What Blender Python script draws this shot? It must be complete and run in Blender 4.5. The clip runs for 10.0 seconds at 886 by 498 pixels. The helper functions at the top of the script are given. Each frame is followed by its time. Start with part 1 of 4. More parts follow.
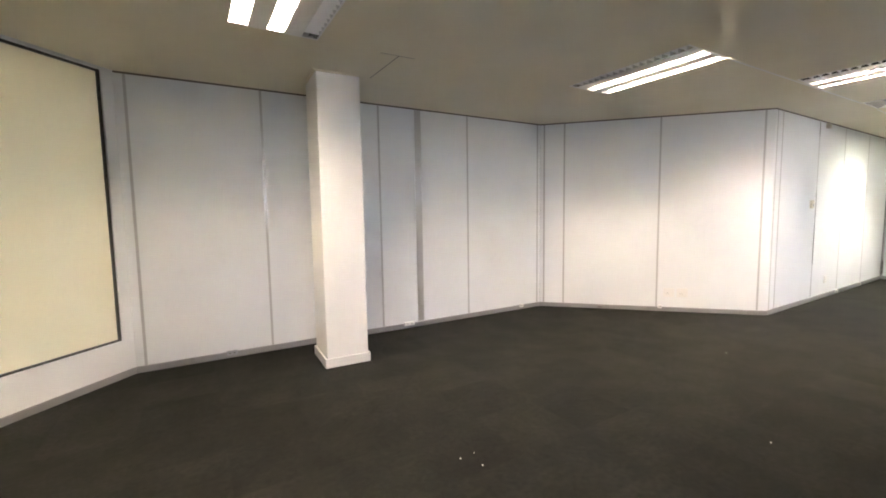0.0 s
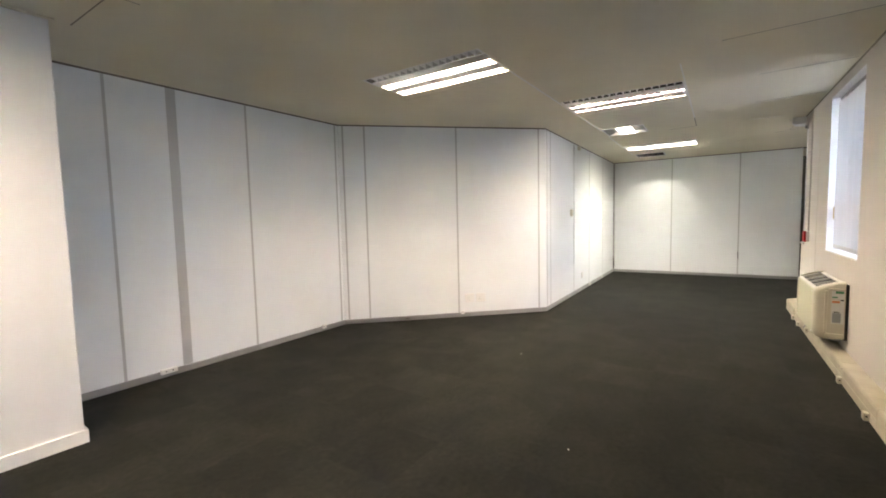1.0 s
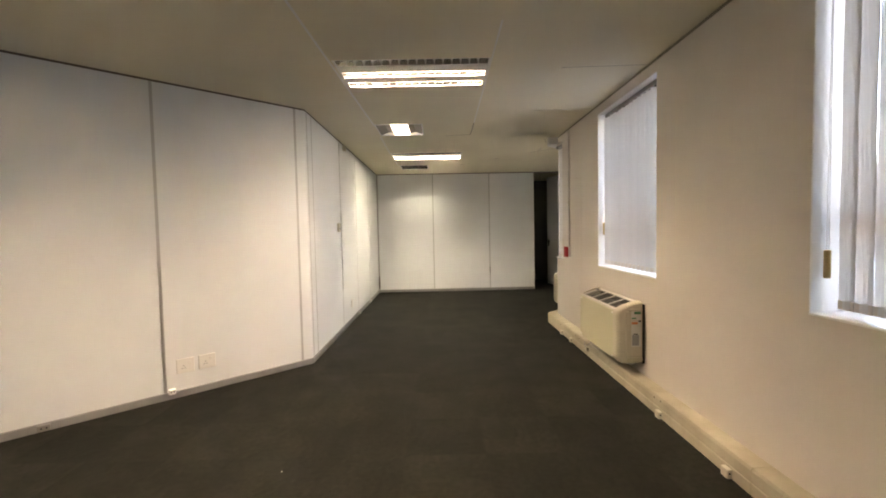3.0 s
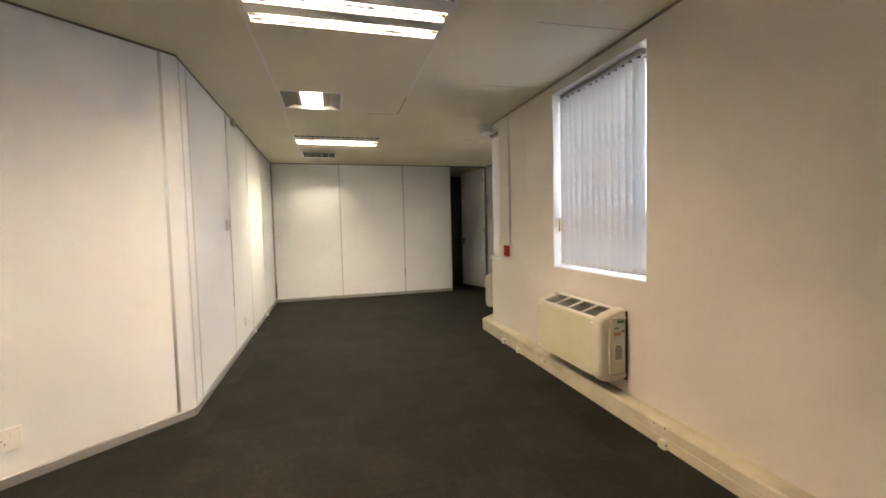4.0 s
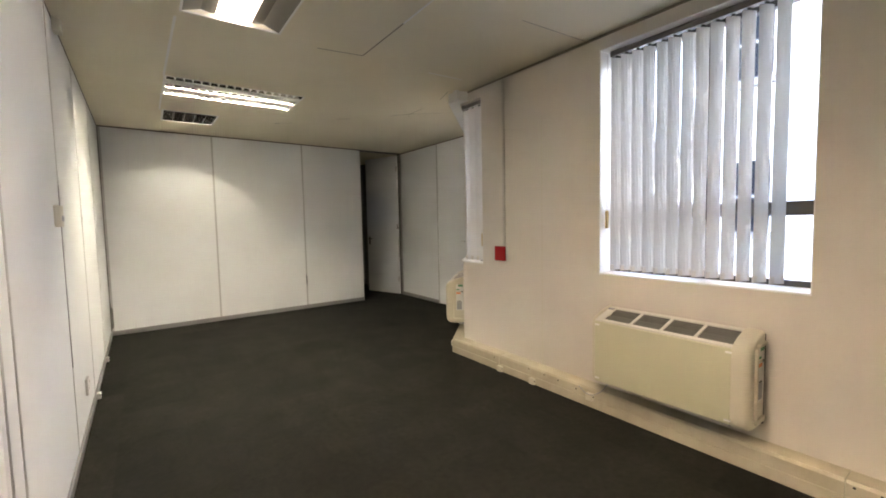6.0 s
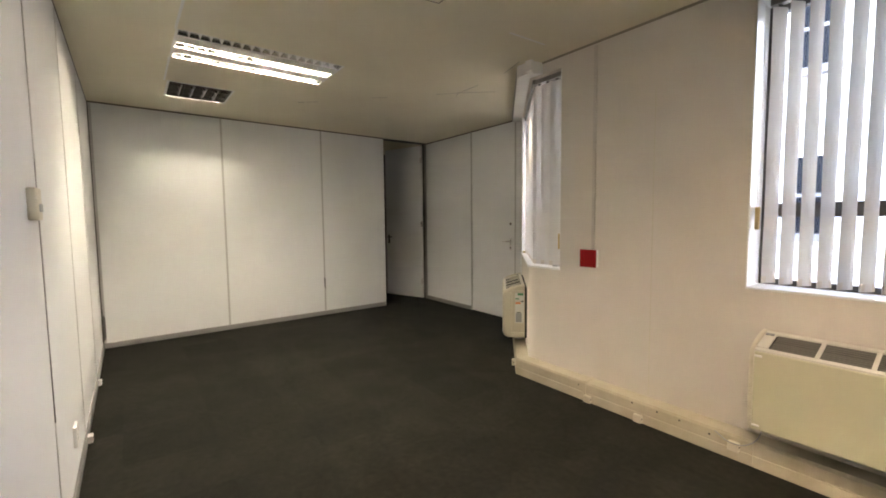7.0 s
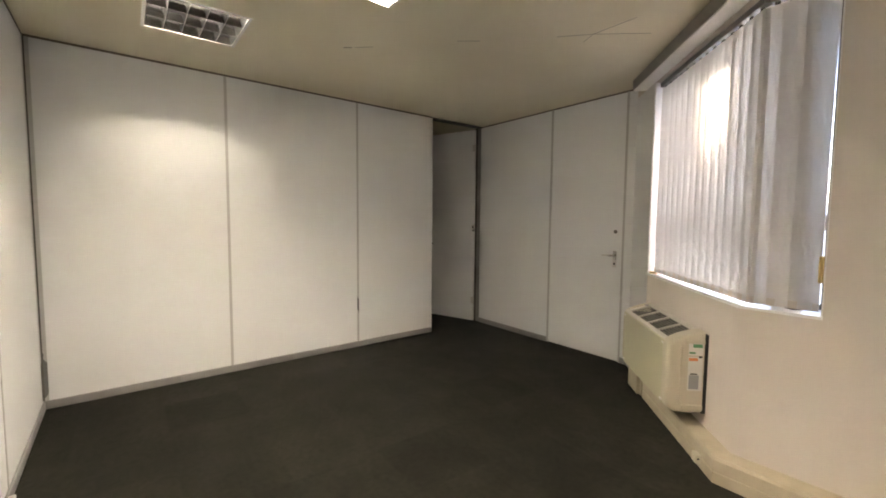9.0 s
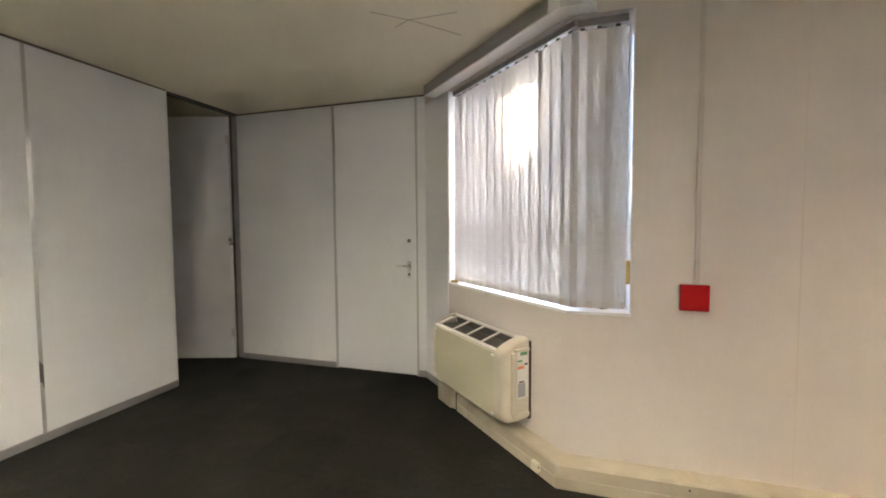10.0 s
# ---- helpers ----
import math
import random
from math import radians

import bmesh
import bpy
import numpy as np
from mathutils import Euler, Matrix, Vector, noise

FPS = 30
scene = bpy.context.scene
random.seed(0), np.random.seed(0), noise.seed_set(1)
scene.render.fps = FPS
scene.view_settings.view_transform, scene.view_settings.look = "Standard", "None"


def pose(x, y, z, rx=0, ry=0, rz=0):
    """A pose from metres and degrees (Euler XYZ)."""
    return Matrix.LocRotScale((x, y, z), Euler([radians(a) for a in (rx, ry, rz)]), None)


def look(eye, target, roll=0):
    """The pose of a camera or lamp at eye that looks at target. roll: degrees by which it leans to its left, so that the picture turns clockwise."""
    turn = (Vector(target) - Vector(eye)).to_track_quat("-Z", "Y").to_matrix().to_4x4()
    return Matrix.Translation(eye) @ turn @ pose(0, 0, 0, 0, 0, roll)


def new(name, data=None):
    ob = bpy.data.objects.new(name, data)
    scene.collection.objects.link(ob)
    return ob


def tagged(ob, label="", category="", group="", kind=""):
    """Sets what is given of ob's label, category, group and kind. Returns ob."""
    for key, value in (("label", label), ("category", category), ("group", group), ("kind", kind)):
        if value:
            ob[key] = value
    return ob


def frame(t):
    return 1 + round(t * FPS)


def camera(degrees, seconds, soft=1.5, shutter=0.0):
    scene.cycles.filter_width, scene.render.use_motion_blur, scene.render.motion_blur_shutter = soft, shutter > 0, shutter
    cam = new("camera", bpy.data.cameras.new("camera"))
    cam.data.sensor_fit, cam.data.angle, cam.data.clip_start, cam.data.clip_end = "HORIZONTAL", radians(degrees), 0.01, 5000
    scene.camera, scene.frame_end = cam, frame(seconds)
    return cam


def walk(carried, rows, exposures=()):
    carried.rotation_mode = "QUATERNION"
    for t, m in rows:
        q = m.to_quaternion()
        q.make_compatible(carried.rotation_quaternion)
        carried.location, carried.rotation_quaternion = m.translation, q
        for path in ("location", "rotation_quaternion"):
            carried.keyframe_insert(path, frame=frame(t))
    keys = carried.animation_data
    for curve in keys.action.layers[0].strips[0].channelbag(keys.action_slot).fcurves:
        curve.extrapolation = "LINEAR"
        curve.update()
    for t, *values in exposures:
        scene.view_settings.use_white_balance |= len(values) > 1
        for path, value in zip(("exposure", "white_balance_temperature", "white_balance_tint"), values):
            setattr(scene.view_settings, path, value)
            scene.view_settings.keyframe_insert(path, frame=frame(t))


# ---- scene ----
cam = camera(93.9, 10.0, soft=1.8)
EXPO, SKY, SUN, TUBE, DIFFUSER = 4.93, 0.145, 1.25, 9.3, 0.36
WHITE = [(0.0, EXPO + 0.60, 6700, 16), (1.0, EXPO + 0.46, 6750, 14), (1.5, EXPO + 0.32, 7150, 15), (2.0, EXPO + 0.20, 7600, 16), (2.5, EXPO + 0.04, 8050, 17), (4.0, EXPO - 0.01, 7950, 17), (5.0, EXPO + 0.02, 7700, 16), (6.5, EXPO - 0.10, 7450, 16), (7.0, EXPO - 0.10, 7750, 17), (8.0, EXPO - 0.06, 7900, 18), (8.5, EXPO - 0.05, 7900, 20), (10.0, EXPO + 0.10, 7250, 18)]
PATH = [
    (0, (-0.103, 0.242, 1.423), (0.926, 1.948, 1.251), -0.9),
    (0.5, (0.146, 0.407, 1.413), (1.53, 1.842, 1.251), -1.3),
    (1, (0.41, 0.561, 1.416), (2.075, 1.66, 1.271), -1.3),
    (1.5, (0.795, 0.682, 1.4), (2.643, 1.438, 1.286), -1.6),
    (2, (1.168, 0.854, 1.401), (3.113, 1.31, 1.302), -1.6),
    (2.3, (1.396, 0.984, 1.406), (3.37, 1.297, 1.318), -1.6),
    (2.5, (1.553, 1.056, 1.408), (3.539, 1.28, 1.321), -1.4),
    (4, (2.885, 1.597, 1.388), (4.816, 1.085, 1.283), -1.4),
    (4.5, (3.341, 1.708, 1.405), (5.181, 0.932, 1.292), -1.4),
    (5, (3.747, 1.924, 1.41), (5.486, 0.942, 1.287), -1.4),
    (6.5, (5.102, 2.364, 1.392), (6.706, 1.176, 1.254), -0.9),
    (7, (5.581, 2.377, 1.399), (7.179, 1.184, 1.255), -0.6),
    (7.5, (6.02, 2.364, 1.405), (7.63, 1.186, 1.258), -0.2),
    (8, (6.442, 2.316, 1.427), (8.068, 1.161, 1.278), 0.2),
    (8.5, (6.873, 2.209, 1.431), (8.509, 1.067, 1.289), 0.6),
    (9, (7.297, 2.189, 1.428), (8.878, 0.972, 1.288), 0.5),
    (9.5, (7.704, 2.15, 1.447), (9.018, 0.648, 1.322), -0.0),
    (10, (8.05, 1.99, 1.462), (8.64, 0.082, 1.353), -0.4),
]
walk(cam, [(t, look(eye, target, roll)) for t, eye, target, roll in PATH], exposures=WHITE)

# ---- world and sun ----
world = bpy.data.worlds.new("sky_world")
scene.world = world
world.use_nodes = True
wn = world.node_tree.nodes
sky = wn.new("ShaderNodeTexSky")
sky.sky_type = "NISHITA"
sky.sun_disc = False
sky.sun_elevation, sky.sun_rotation = radians(36.7), radians(263)
sky.air_density, sky.dust_density, sky.ozone_density = 0.8, 2.2, 0.5
wn["Background"].inputs["Strength"].default_value = SKY
world.node_tree.links.new(sky.outputs["Color"], wn["Background"].inputs["Color"])
sun_data = bpy.data.lights.new("sun", "SUN")
sun_data.energy, sun_data.angle, sun_data.color = SUN, radians(0.5), (1.0, 0.94, 0.84)
sun = new("sun", sun_data)
sun.matrix_world = look((0, -12, 14), (0 + 10.0, -12 + 1.2, 14 - 7.5))

# ---- materials ----


def node_material(name, colour, rough=0.5, metal=0.0, vary=0.06, scale=3.0, fine=180.0, bump=0.08, dist=0.001, spec=0.5, dirt=None, per_object=0.0):
    """Principled surface with large stains, fine grain and relief in real-world size."""
    m = bpy.data.materials.new(name)
    m.use_nodes = True
    nt = m.node_tree
    n, ln = nt.nodes, nt.links
    b = n["Principled BSDF"]
    b.inputs["Metallic"].default_value = metal
    b.inputs["Specular IOR Level"].default_value = spec
    geo = n.new("ShaderNodeNewGeometry")
    big = n.new("ShaderNodeTexNoise")
    big.inputs["Scale"].default_value = scale
    big.inputs["Detail"].default_value = 5
    small = n.new("ShaderNodeTexNoise")
    small.inputs["Scale"].default_value = fine
    small.inputs["Detail"].default_value = 3
    for t in (big, small):
        ln.new(geo.outputs["Position"], t.inputs["Vector"])
    mix = n.new("ShaderNodeMix")
    mix.data_type = "RGBA"
    dark = dirt or tuple(c * (1 - 2 * vary) for c in colour)
    mix.inputs[6].default_value = (*dark, 1)
    mix.inputs[7].default_value = (*colour, 1)
    ramp = n.new("ShaderNodeMapRange")
    ramp.inputs["From Min"].default_value, ramp.inputs["From Max"].default_value = 0.32, 0.62
    ln.new(big.outputs["Fac"], ramp.inputs["Value"])
    ln.new(ramp.outputs["Result"], mix.inputs[0])
    hsv = n.new("ShaderNodeHueSaturation")
    val = n.new("ShaderNodeMapRange")
    val.inputs["To Min"].default_value, val.inputs["To Max"].default_value = 1 - vary, 1 + vary
    ln.new(small.outputs["Fac"], val.inputs["Value"])
    ln.new(val.outputs["Result"], hsv.inputs["Value"])
    ln.new(mix.outputs[2], hsv.inputs["Color"])
    last = hsv.outputs["Color"]
    if per_object:
        info = n.new("ShaderNodeObjectInfo")
        v2 = n.new("ShaderNodeMapRange")
        v2.inputs["To Min"].default_value, v2.inputs["To Max"].default_value = 1 - per_object, 1 + per_object
        ln.new(info.outputs["Random"], v2.inputs["Value"])
        h2 = n.new("ShaderNodeHueSaturation")
        ln.new(v2.outputs["Result"], h2.inputs["Value"])
        ln.new(last, h2.inputs["Color"])
        last = h2.outputs["Color"]
    ln.new(last, b.inputs["Base Color"])
    rr = n.new("ShaderNodeMapRange")
    rr.inputs["To Min"].default_value, rr.inputs["To Max"].default_value = max(0.02, rough - 0.08), min(1, rough + 0.08)
    ln.new(big.outputs["Fac"], rr.inputs["Value"])
    ln.new(rr.outputs["Result"], b.inputs["Roughness"])
    bp = n.new("ShaderNodeBump")
    bp.inputs["Strength"].default_value, bp.inputs["Distance"].default_value = bump, dist
    ln.new(small.outputs["Fac"], bp.inputs["Height"])
    ln.new(bp.outputs["Normal"], b.inputs["Normal"])
    return m


def carpet_material():
    """Charcoal loop-pile carpet tiles, half a metre square, each a touch different, with worn grey patches and lint."""
    m = bpy.data.materials.new("carpet")
    m.use_nodes = True
    nt = m.node_tree
    n, ln = nt.nodes, nt.links
    b = n["Principled BSDF"]
    b.inputs["Roughness"].default_value = 0.95
    b.inputs["Specular IOR Level"].default_value = 0.1
    b.inputs["Sheen Weight"].default_value = 0.022
    b.inputs["Sheen Roughness"].default_value = 0.6
    geo = n.new("ShaderNodeNewGeometry")
    scaled = n.new("ShaderNodeVectorMath")
    scaled.operation = "MULTIPLY"
    scaled.inputs[1].default_value = (2.0, 2.0, 0.0)
    ln.new(geo.outputs["Position"], scaled.inputs[0])
    floor_v = n.new("ShaderNodeVectorMath")
    floor_v.operation = "FLOOR"
    ln.new(scaled.outputs[0], floor_v.inputs[0])
    white = n.new("ShaderNodeTexWhiteNoise")
    white.noise_dimensions = "2D"
    ln.new(floor_v.outputs[0], white.inputs["Vector"])
    big = n.new("ShaderNodeTexNoise")
    big.inputs["Scale"].default_value, big.inputs["Detail"].default_value = 3.2, 9
    mid = n.new("ShaderNodeTexNoise")
    mid.inputs["Scale"].default_value, mid.inputs["Detail"].default_value = 28, 8
    pile = n.new("ShaderNodeTexVoronoi")
    pile.inputs["Scale"].default_value = 260
    for t in (big, mid, pile):
        ln.new(geo.outputs["Position"], t.inputs["Vector"])
    mix = n.new("ShaderNodeMix")
    mix.data_type = "RGBA"
    mix.inputs[6].default_value = (*(c * 0.80 for c in CARPET), 1)
    mix.inputs[7].default_value = (*(c * 1.20 for c in CARPET), 1)
    r1 = n.new("ShaderNodeMapRange")
    r1.inputs["From Min"].default_value, r1.inputs["From Max"].default_value = 0.38, 0.66
    ln.new(big.outputs["Fac"], r1.inputs["Value"])
    ln.new(r1.outputs["Result"], mix.inputs[0])
    last = mix.outputs[2]
    for source, amount in ((white.outputs["Value"], 0.20), (mid.outputs["Fac"], 0.6), (pile.outputs["Distance"], 0.25)):
        mr = n.new("ShaderNodeMapRange")
        mr.inputs["To Min"].default_value, mr.inputs["To Max"].default_value = 1 - amount, 1 + amount
        ln.new(source, mr.inputs["Value"])
        h = n.new("ShaderNodeHueSaturation")
        ln.new(mr.outputs["Result"], h.inputs["Value"])
        ln.new(last, h.inputs["Color"])
        last = h.outputs["Color"]
    ln.new(last, b.inputs["Base Color"])
    bp = n.new("ShaderNodeBump")
    bp.inputs["Strength"].default_value, bp.inputs["Distance"].default_value = 0.5, 0.003
    ln.new(pile.outputs["Distance"], bp.inputs["Height"])
    ln.new(bp.outputs["Normal"], b.inputs["Normal"])
    return m


def glow_material(name, colour, strength):
    m = bpy.data.materials.new(name)
    m.use_nodes = True
    b = m.node_tree.nodes["Principled BSDF"]
    b.inputs["Base Color"].default_value = (0.9, 0.9, 0.9, 1)
    b.inputs["Emission Color"].default_value = (*colour, 1)
    b.inputs["Emission Strength"].default_value = strength
    return m


def fabric_material(name, colour, through_share, per_object=0.06):
    """Woven blind fabric that lets some daylight through."""
    m = bpy.data.materials.new(name)
    m.use_nodes = True
    nt = m.node_tree
    n, ln = nt.nodes, nt.links
    out = n["Material Output"]
    n.remove(n["Principled BSDF"])
    geo = n.new("ShaderNodeNewGeometry")
    stretch = n.new("ShaderNodeVectorMath")
    stretch.operation = "MULTIPLY"
    stretch.inputs[1].default_value = (1, 1, 0.12)
    ln.new(geo.outputs["Position"], stretch.inputs[0])
    weave = n.new("ShaderNodeTexNoise")
    weave.inputs["Scale"].default_value, weave.inputs["Detail"].default_value = 220, 3
    ln.new(stretch.outputs[0], weave.inputs["Vector"])
    info = n.new("ShaderNodeObjectInfo")
    add = n.new("ShaderNodeMath")
    add.operation = "MULTIPLY_ADD"
    ln.new(info.outputs["Random"], add.inputs[0])
    add.inputs[1].default_value, add.inputs[2].default_value = 2 * per_object, 1 - per_object
    vary = n.new("ShaderNodeMath")
    vary.operation = "MULTIPLY_ADD"
    ln.new(weave.outputs["Fac"], vary.inputs[0])
    vary.inputs[1].default_value, vary.inputs[2].default_value = 0.05, -0.025
    total = n.new("ShaderNodeMath")
    ln.new(add.outputs[0], total.inputs[0])
    ln.new(vary.outputs[0], total.inputs[1])
    hsv = n.new("ShaderNodeHueSaturation")
    hsv.inputs["Color"].default_value = (*colour, 1)
    ln.new(total.outputs[0], hsv.inputs["Value"])
    d, t, mx = n.new("ShaderNodeBsdfDiffuse"), n.new("ShaderNodeBsdfTranslucent"), n.new("ShaderNodeMixShader")
    ln.new(hsv.outputs["Color"], d.inputs["Color"])
    ln.new(hsv.outputs["Color"], t.inputs["Color"])
    mx.inputs[0].default_value = through_share
    ln.new(d.outputs[0], mx.inputs[1])
    ln.new(t.outputs[0], mx.inputs[2])
    ln.new(mx.outputs[0], out.inputs["Surface"])
    return m


def glass_material():
    m = bpy.data.materials.new("window_glass")
    m.use_nodes = True
    b = m.node_tree.nodes["Principled BSDF"]
    b.inputs["Base Color"].default_value = (0.95, 0.98, 1.0, 1)
    b.inputs["Roughness"].default_value = 0.0
    b.inputs["Transmission Weight"].default_value = 1.0
    b.inputs["IOR"].default_value = 1.45
    return m


CARPET = (0.0152, 0.0144, 0.0108)
M_carpet = carpet_material()
M_panel = node_material("painted_panel", (0.77, 0.785, 0.79), 0.75, vary=0.012, scale=1.3, fine=320, bump=0.05, dist=0.0006, dirt=(0.745, 0.76, 0.76), per_object=0.012, spec=0.15)
M_plaster = node_material("painted_plaster", (0.64, 0.595, 0.54), 0.6, vary=0.02, scale=1.1, fine=90, bump=0.16, dist=0.0015, dirt=(0.605, 0.56, 0.50))
M_column = node_material("column_paint", (0.78, 0.765, 0.74), 0.5, vary=0.015, scale=1.5, fine=140, bump=0.1)
M_ceiling = node_material("ceiling_board", (0.76, 0.707, 0.57), 0.85, vary=0.03, scale=0.8, fine=260, bump=0.25, dist=0.0015, dirt=(0.70, 0.645, 0.505))
M_strip = node_material("aluminium_strip", (0.50, 0.50, 0.49), 0.30, metal=0.65, vary=0.03, scale=0.6, fine=60, bump=0.0)
M_base = node_material("grey_skirting", (0.30, 0.295, 0.29), 0.45, metal=0.2, vary=0.05, scale=4, fine=150, bump=0.05)
# dark of gaps and trim; on the corridor walls it stands for shade
M_gap_shade = node_material("dark_trim_and_shade", (0.10, 0.09, 0.08), 0.6, vary=0.08)
M_dark = node_material("dark_frame", (0.045, 0.042, 0.04), 0.4, metal=0.3, vary=0.05)
M_bronze = node_material("bronze_window_frame", (0.11, 0.105, 0.10), 0.4, metal=0.5, vary=0.05)
M_reveal = node_material("reveal_gloss_paint", (0.80, 0.80, 0.79), 0.35, vary=0.015, fine=120, bump=0.06)
M_trunk = node_material("cream_trunking", (0.54, 0.49, 0.375), 0.5, vary=0.04, scale=5, fine=120, bump=0.06, dirt=(0.44, 0.39, 0.28))
M_body = node_material("cream_casing", (0.60, 0.56, 0.45), 0.42, vary=0.02, scale=4, fine=200, bump=0.05)
M_front = node_material("green_cream_front", (0.56, 0.545, 0.385), 0.38, vary=0.015, scale=3, fine=200, bump=0.04)
M_topframe = node_material("grey_white_plastic", (0.64, 0.62, 0.56), 0.42, vary=0.02, fine=200, bump=0.03)
M_grille = node_material("grey_grille", (0.17, 0.16, 0.145), 0.5, vary=0.06)
M_void = node_material("dark_inside", (0.02, 0.02, 0.02), 0.8, vary=0.1)
M_white = node_material("white_plastic", (0.78, 0.77, 0.74), 0.38, vary=0.02, fine=200, bump=0.03)
M_beigebox = node_material("aged_plastic", (0.60, 0.56, 0.46), 0.45, vary=0.03)
M_red = node_material("red_plastic", (0.38, 0.005, 0.008), 0.6, vary=0.03, spec=0.2)
M_chrome = node_material("satin_metal", (0.62, 0.61, 0.59), 0.28, metal=1.0, vary=0.03)
M_mirror = node_material("louvre_aluminium", (0.66, 0.66, 0.65), 0.13, metal=1.0, vary=0.02)
M_blade = node_material("louvre_blade", (0.84, 0.83, 0.81), 0.32, metal=0.8, vary=0.02)
M_outlet = node_material("cream_outlet", (0.64, 0.60, 0.49), 0.4, vary=0.02)
M_trim = node_material("brown_trim", (0.15, 0.125, 0.10), 0.6)
M_crate = node_material("dark_mirror", (0.42, 0.42, 0.43), 0.16, metal=1.0, vary=0.02)
M_wing = node_material("dull_metal_wing", (0.22, 0.21, 0.19), 0.5, metal=0.4)
M_conduit = node_material("grey_conduit", (0.57, 0.53, 0.485), 0.5)
M_cornice = node_material("brown_cornice", (0.27, 0.24, 0.19), 0.7)
M_front_strip = node_material("grey_front_strip", (0.40, 0.38, 0.355), 0.6)
M_enamel = node_material("white_enamel", (0.78, 0.77, 0.75), 0.45, vary=0.02)
M_tubeoff = node_material("dead_tube", (0.75, 0.75, 0.74), 0.25, vary=0.02)
M_tube = glow_material("lit_tube", (1.0, 0.87, 0.70), TUBE)
M_tube_cool = glow_material("lit_cool_tube", (0.97, 0.96, 0.84), TUBE * 1.22)
M_diffuser = glow_material("lit_diffuser", (1.0, 0.93, 0.80), DIFFUSER)
M_slat = fabric_material("blind_fabric", (0.77, 0.755, 0.735), 0.45, 0.03)
M_hem = fabric_material("blind_hem", (0.74, 0.69, 0.62), 0.32)
M_roller = fabric_material("beige_blind", (0.70, 0.66, 0.52), 0.22)
M_rail = node_material("grey_headrail", (0.26, 0.245, 0.23), 0.45, metal=0.3)
M_wood = node_material("pale_wood", (0.55, 0.40, 0.16), 0.5, vary=0.06, scale=20)
M_label_w = node_material("paper_label", (0.72, 0.72, 0.68), 0.6)
M_green = node_material("green_print", (0.10, 0.30, 0.15), 0.6)
M_orange = node_material("orange_print", (0.75, 0.28, 0.12), 0.6)
M_greyp = node_material("grey_print", (0.34, 0.35, 0.36), 0.6)
M_ink = node_material("black_print", (0.03, 0.03, 0.03), 0.6)
M_glass = glass_material()
M_out = node_material("pale_facade", (0.74, 0.74, 0.73), 0.8, vary=0.05, scale=1.0)
M_outwin = node_material("far_glass", (0.012, 0.015, 0.022), 0.4, vary=0.1, spec=0.1)
M_outframe = node_material("far_frame", (0.25, 0.25, 0.26), 0.5)
M_lint = node_material("lint", (0.55, 0.55, 0.52), 0.9)
M_crack = node_material("crack_line", (0.30, 0.27, 0.21), 0.9)
M_asphalt = node_material("asphalt", (0.42, 0.40, 0.37), 0.9, vary=0.1)

# ---- building tools ----
I4 = Matrix.Identity(4)


def along(ax, ay, bx, by, z=0.0):
    """Frame with x from a to b, y into the room (to the left of that way), z up."""
    return Matrix.Translation((ax, ay, z)) @ Matrix.Rotation(math.atan2(by - ay, bx - ax), 4, "Z")


def box(bm, x0, x1, y0, y1, z0, z1):
    v = [bm.verts.new((x, y, z)) for z in (z0, z1) for y in (y0, y1) for x in (x0, x1)]
    for f in ((0, 2, 3, 1), (4, 5, 7, 6), (0, 1, 5, 4), (2, 6, 7, 3), (0, 4, 6, 2), (1, 3, 7, 5)):
        bm.faces.new([v[i] for i in f])
    return v


def soft_box(bm, x0, x1, y0, y1, z0, z1, r=0.004, seg=2):
    v = box(bm, x0, x1, y0, y1, z0, z1)
    vs = set(v)
    edges = [e for e in bm.edges if e.verts[0] in vs and e.verts[1] in vs]
    bmesh.ops.bevel(bm, geom=edges, offset=r, segments=seg, affect="EDGES", profile=0.5)


def prism(bm, outline, x0, x1):
    """Profile in (y, z), counter-clockwise seen from +x, drawn out from x0 to x1."""
    a = [bm.verts.new((x0, y, z)) for y, z in outline]
    b = [bm.verts.new((x1, y, z)) for y, z in outline]
    k = len(outline)
    bm.faces.new(a[::-1])
    bm.faces.new(b)
    for i in range(k):
        bm.faces.new((a[i], a[(i + 1) % k], b[(i + 1) % k], b[i]))


def column_of(bm, outline, z0, z1):
    """Plan outline (x, y), counter-clockwise, raised from z0 to z1."""
    a = [bm.verts.new((x, y, z0)) for x, y in outline]
    b = [bm.verts.new((x, y, z1)) for x, y in outline]
    k = len(outline)
    bm.faces.new(a[::-1])
    bm.faces.new(b)
    for i in range(k):
        bm.faces.new((a[i], a[(i + 1) % k], b[(i + 1) % k], b[i]))


def rod(bm, p, q, r, seg=10):
    p, q = Vector(p), Vector(q)
    m = Matrix.Translation((p + q) / 2) @ (q - p).to_track_quat("Z", "Y").to_matrix().to_4x4()
    bmesh.ops.create_cone(bm, cap_ends=True, segments=seg, radius1=r, radius2=r, depth=(q - p).length, matrix=m)


def mesh_of(name, bm, material):
    bmesh.ops.recalc_face_normals(bm, faces=bm.faces[:])
    me = bpy.data.meshes.new(name)
    bm.to_mesh(me)
    bm.free()
    me.materials.append(material)
    return me


def part(name, bm, material, parent, label="", m=None):
    ob = new(name, mesh_of(name, bm, material) if isinstance(bm, bmesh.types.BMesh) else bm)
    ob.parent = parent
    if m is not None:
        ob.matrix_basis = m
    if label:
        ob["label"] = label
    return ob


def thing(name, m, label, category, group="", kind=""):
    ob = new(name)
    ob.empty_display_size = 0.1
    ob.matrix_basis = m
    return tagged(ob, label, category, group, kind)


